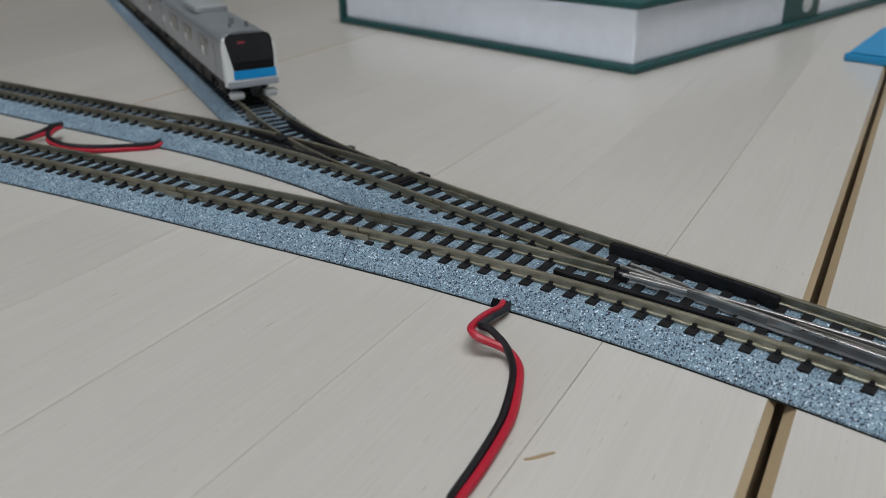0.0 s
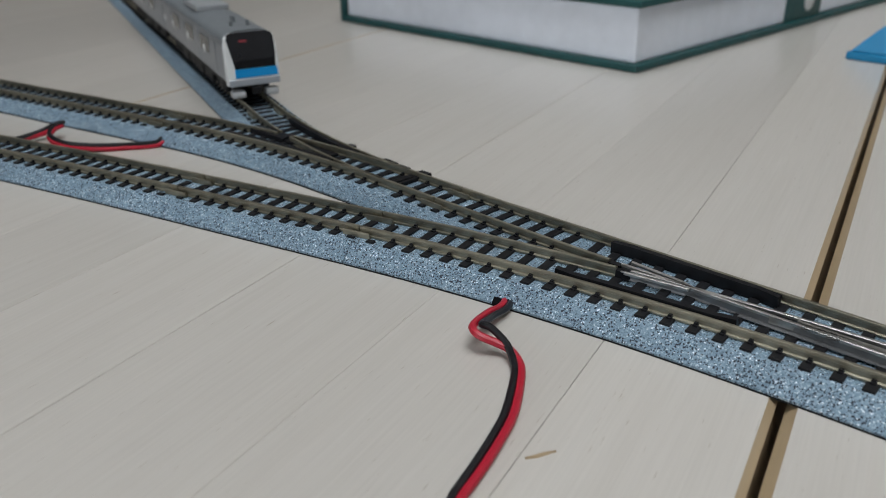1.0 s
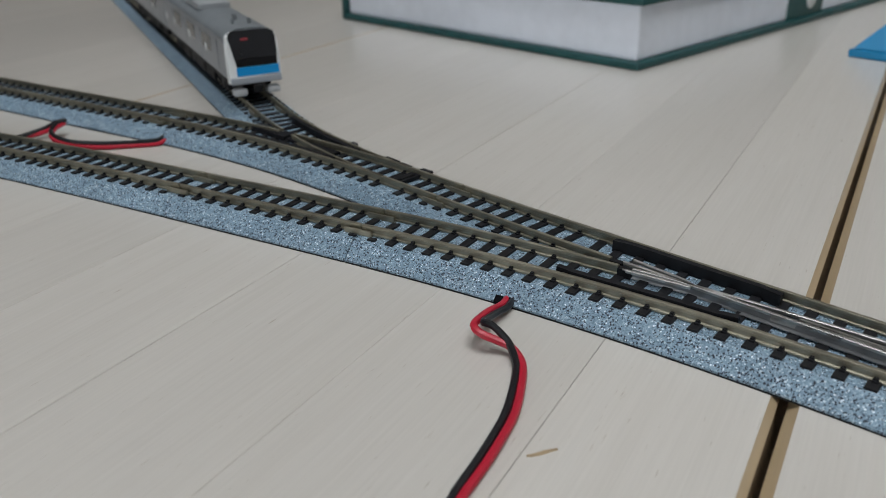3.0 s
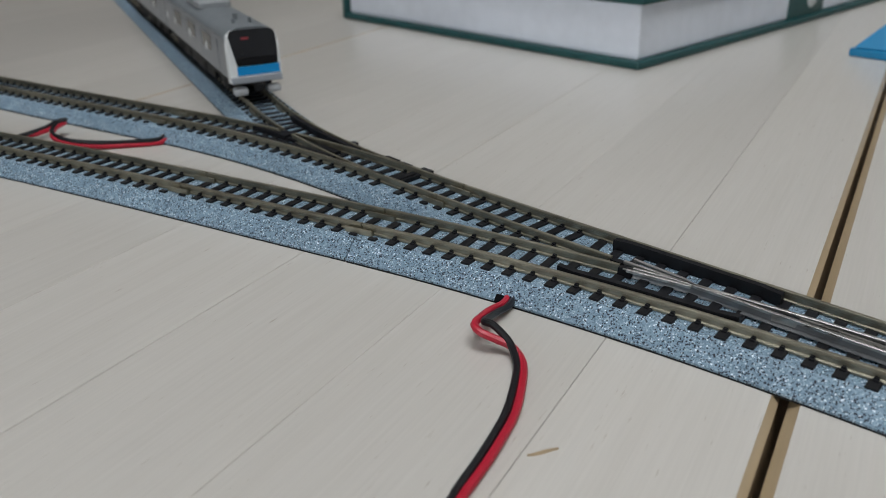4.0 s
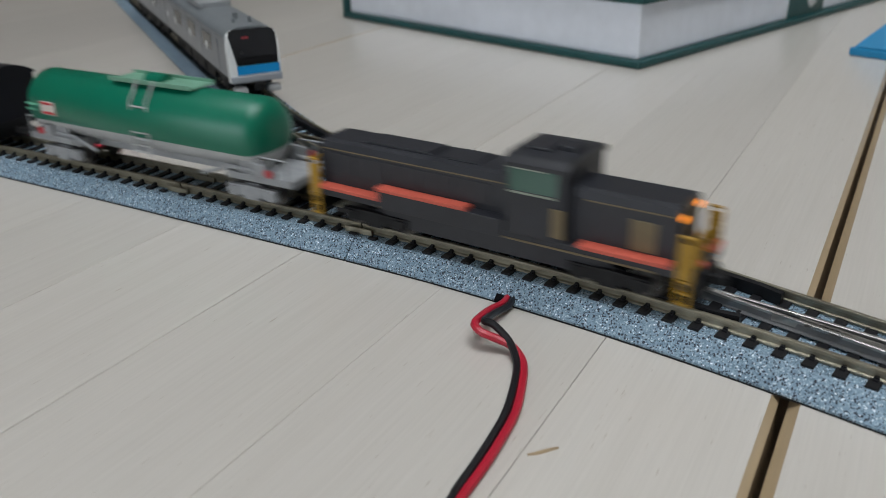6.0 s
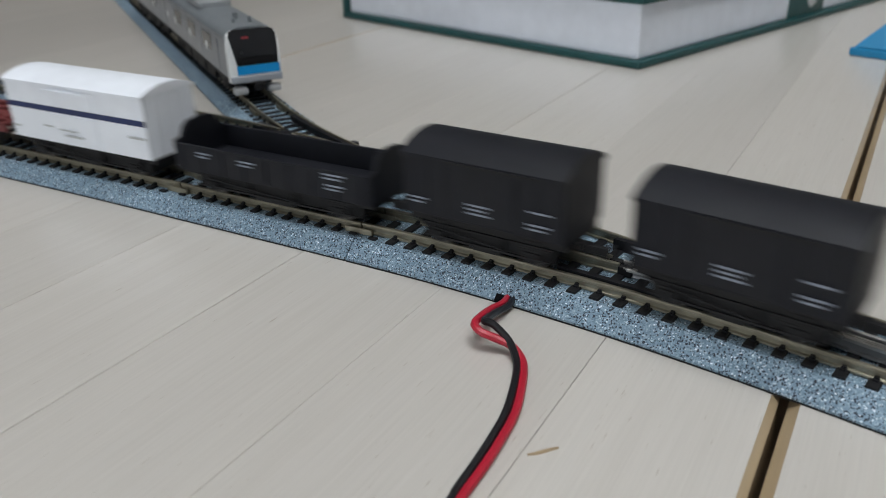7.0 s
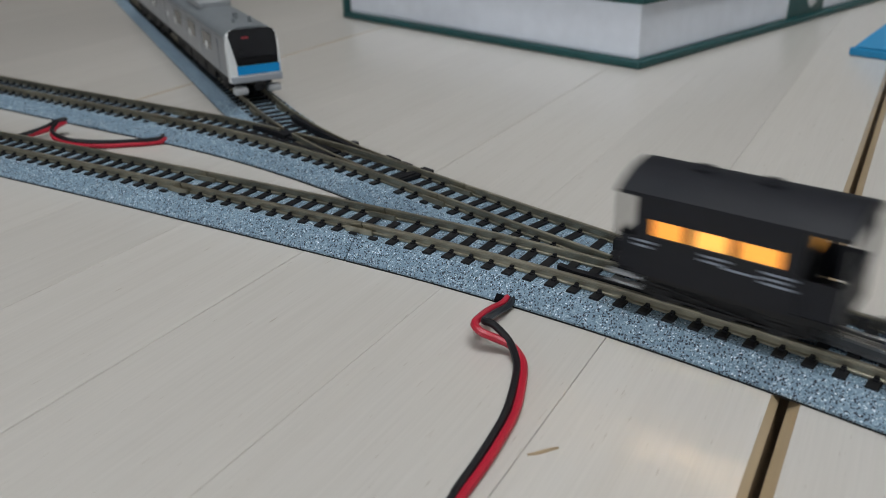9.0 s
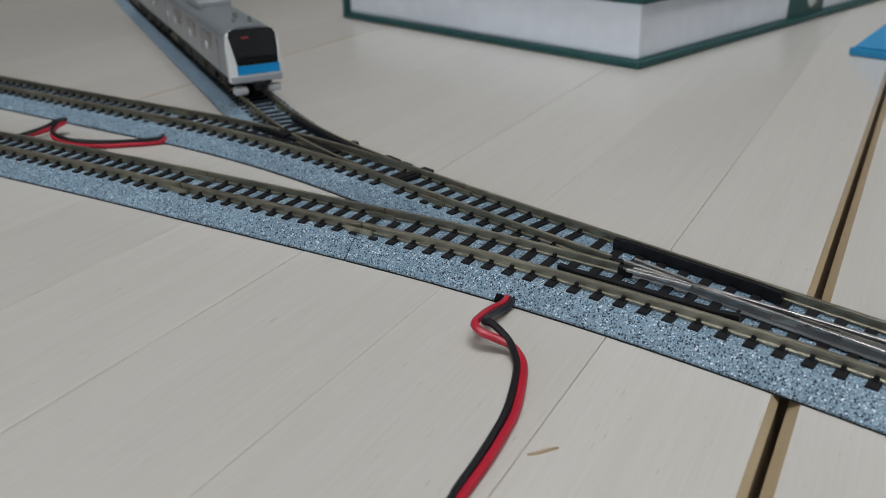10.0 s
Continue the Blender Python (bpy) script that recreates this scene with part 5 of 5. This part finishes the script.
# ---- two-core feeder cables ----
def tube(points, r, n=8, sub=6):
    """A round flexible lead through points (Catmull-Rom)."""
    P = [Vector(p) for p in points]
    P = [2 * P[0] - P[1]] + P + [2 * P[-1] - P[-2]]
    pts = []
    for i in range(1, len(P) - 2):
        for k in range(sub):
            t = k / sub
            pts.append(0.5 * (2 * P[i] + (P[i + 1] - P[i - 1]) * t + (2 * P[i - 1] - 5 * P[i] + 4 * P[i + 1] - P[i + 2]) * t * t + (3 * P[i] - P[i - 1] - 3 * P[i + 1] + P[i + 2]) * t ** 3))
    pts.append(P[-2])
    bm = bmesh.new()
    rings, u = [], None
    for i, p in enumerate(pts):
        w = (pts[min(i + 1, len(pts) - 1)] - pts[max(i - 1, 0)]).normalized()
        u = (w.orthogonal() if u is None else (u - w * u.dot(w))).normalized()
        v = w.cross(u)
        rings.append([bm.verts.new((p + (u * math.cos(a) + v * math.sin(a)) * r) * MM) for a in [2 * math.pi * j / n for j in range(n)]])
    for a, b in zip(rings, rings[1:]):
        for i in range(n):
            bm.faces.new((a[i], a[(i + 1) % n], b[(i + 1) % n], b[i]))
    bm.faces.new(rings[0][::-1]), bm.faces.new(rings[-1])
    return bm


RED = mat("red_insulation", (0.40, 0.010, 0.028), 0.38, grain=300, amount=0.1)
BLACK_LEAD = mat("black_insulation", (0.007, 0.007, 0.009), 0.35, grain=300, amount=0.15)


def cable(label, red, black):
    th = empty("feeder_cable", Matrix.Identity(4), label, "cable", "feeder cables")
    part("lead", tube(red, 0.79), RED, th, "red insulated lead", True)
    part("lead", tube(black, 0.77), BLACK_LEAD, th, "black insulated lead", True)


cable("red and black twin feeder cable crossing the table",
      [(41.0, -7.0, 1.30), (41.1, -9.3, 1.30), (42.3, -15.1, 1.30), (42.0, -20.9, 2.40), (42.7, -27.5, 3.80), (43.5, -30.3, 4.20), (45.6, -31.6, 3.90), (48.5, -30.8, 2.80), (51.2, -30.4, 1.90), (54.1, -32.2, 1.10), (55.9, -35.1, 0.80), (58.1, -40.9, 0.65), (59.9, -46.9, 0.65), (60.7, -52.3, 0.65), (61.4, -60.4, 0.65), (61.6, -66.9, 0.65), (61.8, -71.6, 0.65), (62.5, -100.0, 0.65), (58.0, -140.0, 0.65), (48.0, -200.0, 0.65)],
      [(42.6, -7.0, 1.20), (42.7, -9.8, 1.20), (43.6, -15.6, 1.20), (43.5, -21.3, 2.30), (44.2, -27.0, 3.90), (45.0, -29.0, 4.70), (46.9, -29.4, 4.80), (49.1, -29.7, 3.60), (51.1, -30.5, 2.40), (53.4, -33.0, 1.30), (54.9, -35.7, 0.80), (56.9, -41.6, 0.65), (58.5, -47.6, 0.65), (59.3, -53.0, 0.65), (60.0, -61.1, 0.65), (60.3, -67.6, 0.65), (60.7, -72.2, 0.65), (61.3, -100.0, 0.65), (56.8, -140.0, 0.65), (46.8, -200.0, 0.65)])
cable("red and black twin feeder cable looped between two tracks",
      [(-108.0, 37.0, 1.30), (-109.7, 33.3, 1.30), (-110.3, 31.6, 0.90), (-115.9, 26.7, 0.75), (-124.5, 20.1, 0.85), (-133.4, 16.1, 1.25), (-141.2, 15.4, 2.05), (-145.4, 16.6, 3.20), (-148.5, 20.9, 4.20), (-150.1, 25.5, 4.40), (-151.4, 24.1, 3.80), (-154.4, 20.2, 2.20), (-156.8, 15.4, 1.50), (-158.3, 8.6, 1.00), (-159.0, 2.0, 0.80)],
      [(-109.5, 38.0, 2.20), (-111.4, 35.0, 2.20), (-110.6, 31.8, 2.00), (-116.3, 27.0, 1.80), (-125.3, 20.6, 2.00), (-134.6, 16.7, 2.40), (-141.8, 16.1, 3.20), (-146.6, 17.7, 4.30), (-149.9, 22.6, 5.20), (-150.1, 26.1, 5.50), (-153.0, 25.0, 4.80), (-155.3, 20.6, 3.20), (-156.8, 14.9, 2.50), (-158.3, 7.7, 2.00), (-159.0, 1.2, 1.80)])


def blue_tray():
    m = Matrix.Translation((78.5 * MM, 271 * MM, 0)) @ Matrix.Rotation(radians(-20), 4, "Z")
    th = empty("plastic_case", m, "bright blue plastic case standing across the board gap", "plastic case")
    blue = mat("case_blue", (0.004, 0.19, 0.39), 0.5, grain=100, amount=0.06)
    part("base", boxes((0, 90, 0, 70, 0.1, 3.6), bev=0.8), blue, th)
    # sloped upper shell
    bm = bmesh.new()
    lo = [bm.verts.new((x * MM, y * MM, 3.6 * MM)) for x, y in ((1, 1), (89, 1), (89, 69), (1, 69))]
    hi = [bm.verts.new((x * MM, y * MM, 15 * MM)) for x, y in ((10, 12), (80, 12), (80, 60), (10, 60))]
    for i in range(4):
        bm.faces.new((lo[i], lo[(i + 1) % 4], hi[(i + 1) % 4], hi[i]))
    bm.faces.new(hi), bm.faces.new(lo[::-1])
    bmesh.ops.bevel(bm, geom=bm.edges[:], offset=0.8 * MM, segments=2, affect="EDGES")
    part("lid", bm, blue, th, "sloped blue lid")


blue_tray()


def splinter():
    bm = prism([(-0.42, 0.02), (0.42, 0.02), (0.3, 0.34), (-0.12, 0.42)], -2.6, 2.6)
    bmesh.ops.subdivide_edges(bm, edges=[e for e in bm.edges if abs(e.verts[0].co.x - e.verts[1].co.x) > 2 * MM], cuts=4)
    for v in bm.verts:
        k = 1 - (abs(v.co.x) / (2.6 * MM)) * 0.75
        v.co.y = v.co.y * k + 0.10 * MM * math.sin(v.co.x / MM * 1.1)
    ob = part("wood_splinter", bm, PINE_EDGE)
    ob.matrix_world = Matrix.Translation((67.6 * MM, -53.2 * MM, 0)) @ Matrix.Rotation(radians(46), 4, "Z")
    tagged(ob, "tiny tan wood splinter lying on the table", "splinter")


splinter()


# ---- motion of the freight train ----
def train_path():
    """Where the train's reference point is along the front route, every 20 ms."""
    ts = np.arange(0, 10.021, 0.02)
    v = np.interp(ts, (0, 3.4, 5.0, 5.7, 6.6, 6.9, 10.0), (0, 0, 240, 237, 238, 251, 251))
    s = np.concatenate([[0], np.cumsum((v[1:] + v[:-1]) / 2 * 0.02)])
    return ts, s - np.interp(7.5, ts, s) + 1.9


def motions():
    ts, ss = train_path()
    times = [0.0, 1.7] + [3.4 + 0.1 * i for i in range(67)]
    for ob, u, half, local in TRAIN:
        rows = []
        for t in times:
            s = np.interp(t, ts, ss) + u
            a, b = FRONT.at(s + half), FRONT.at(s - half)
            h = math.atan2(a[1] - b[1], a[0] - b[0])
            m = Matrix.Translation(((a[0] + b[0]) / 2 * MM, (a[1] + b[1]) / 2 * MM, 0)) @ Matrix.Rotation(h, 4, "Z")
            rows.append((t, m @ local))
        walk(ob, rows)


motions()
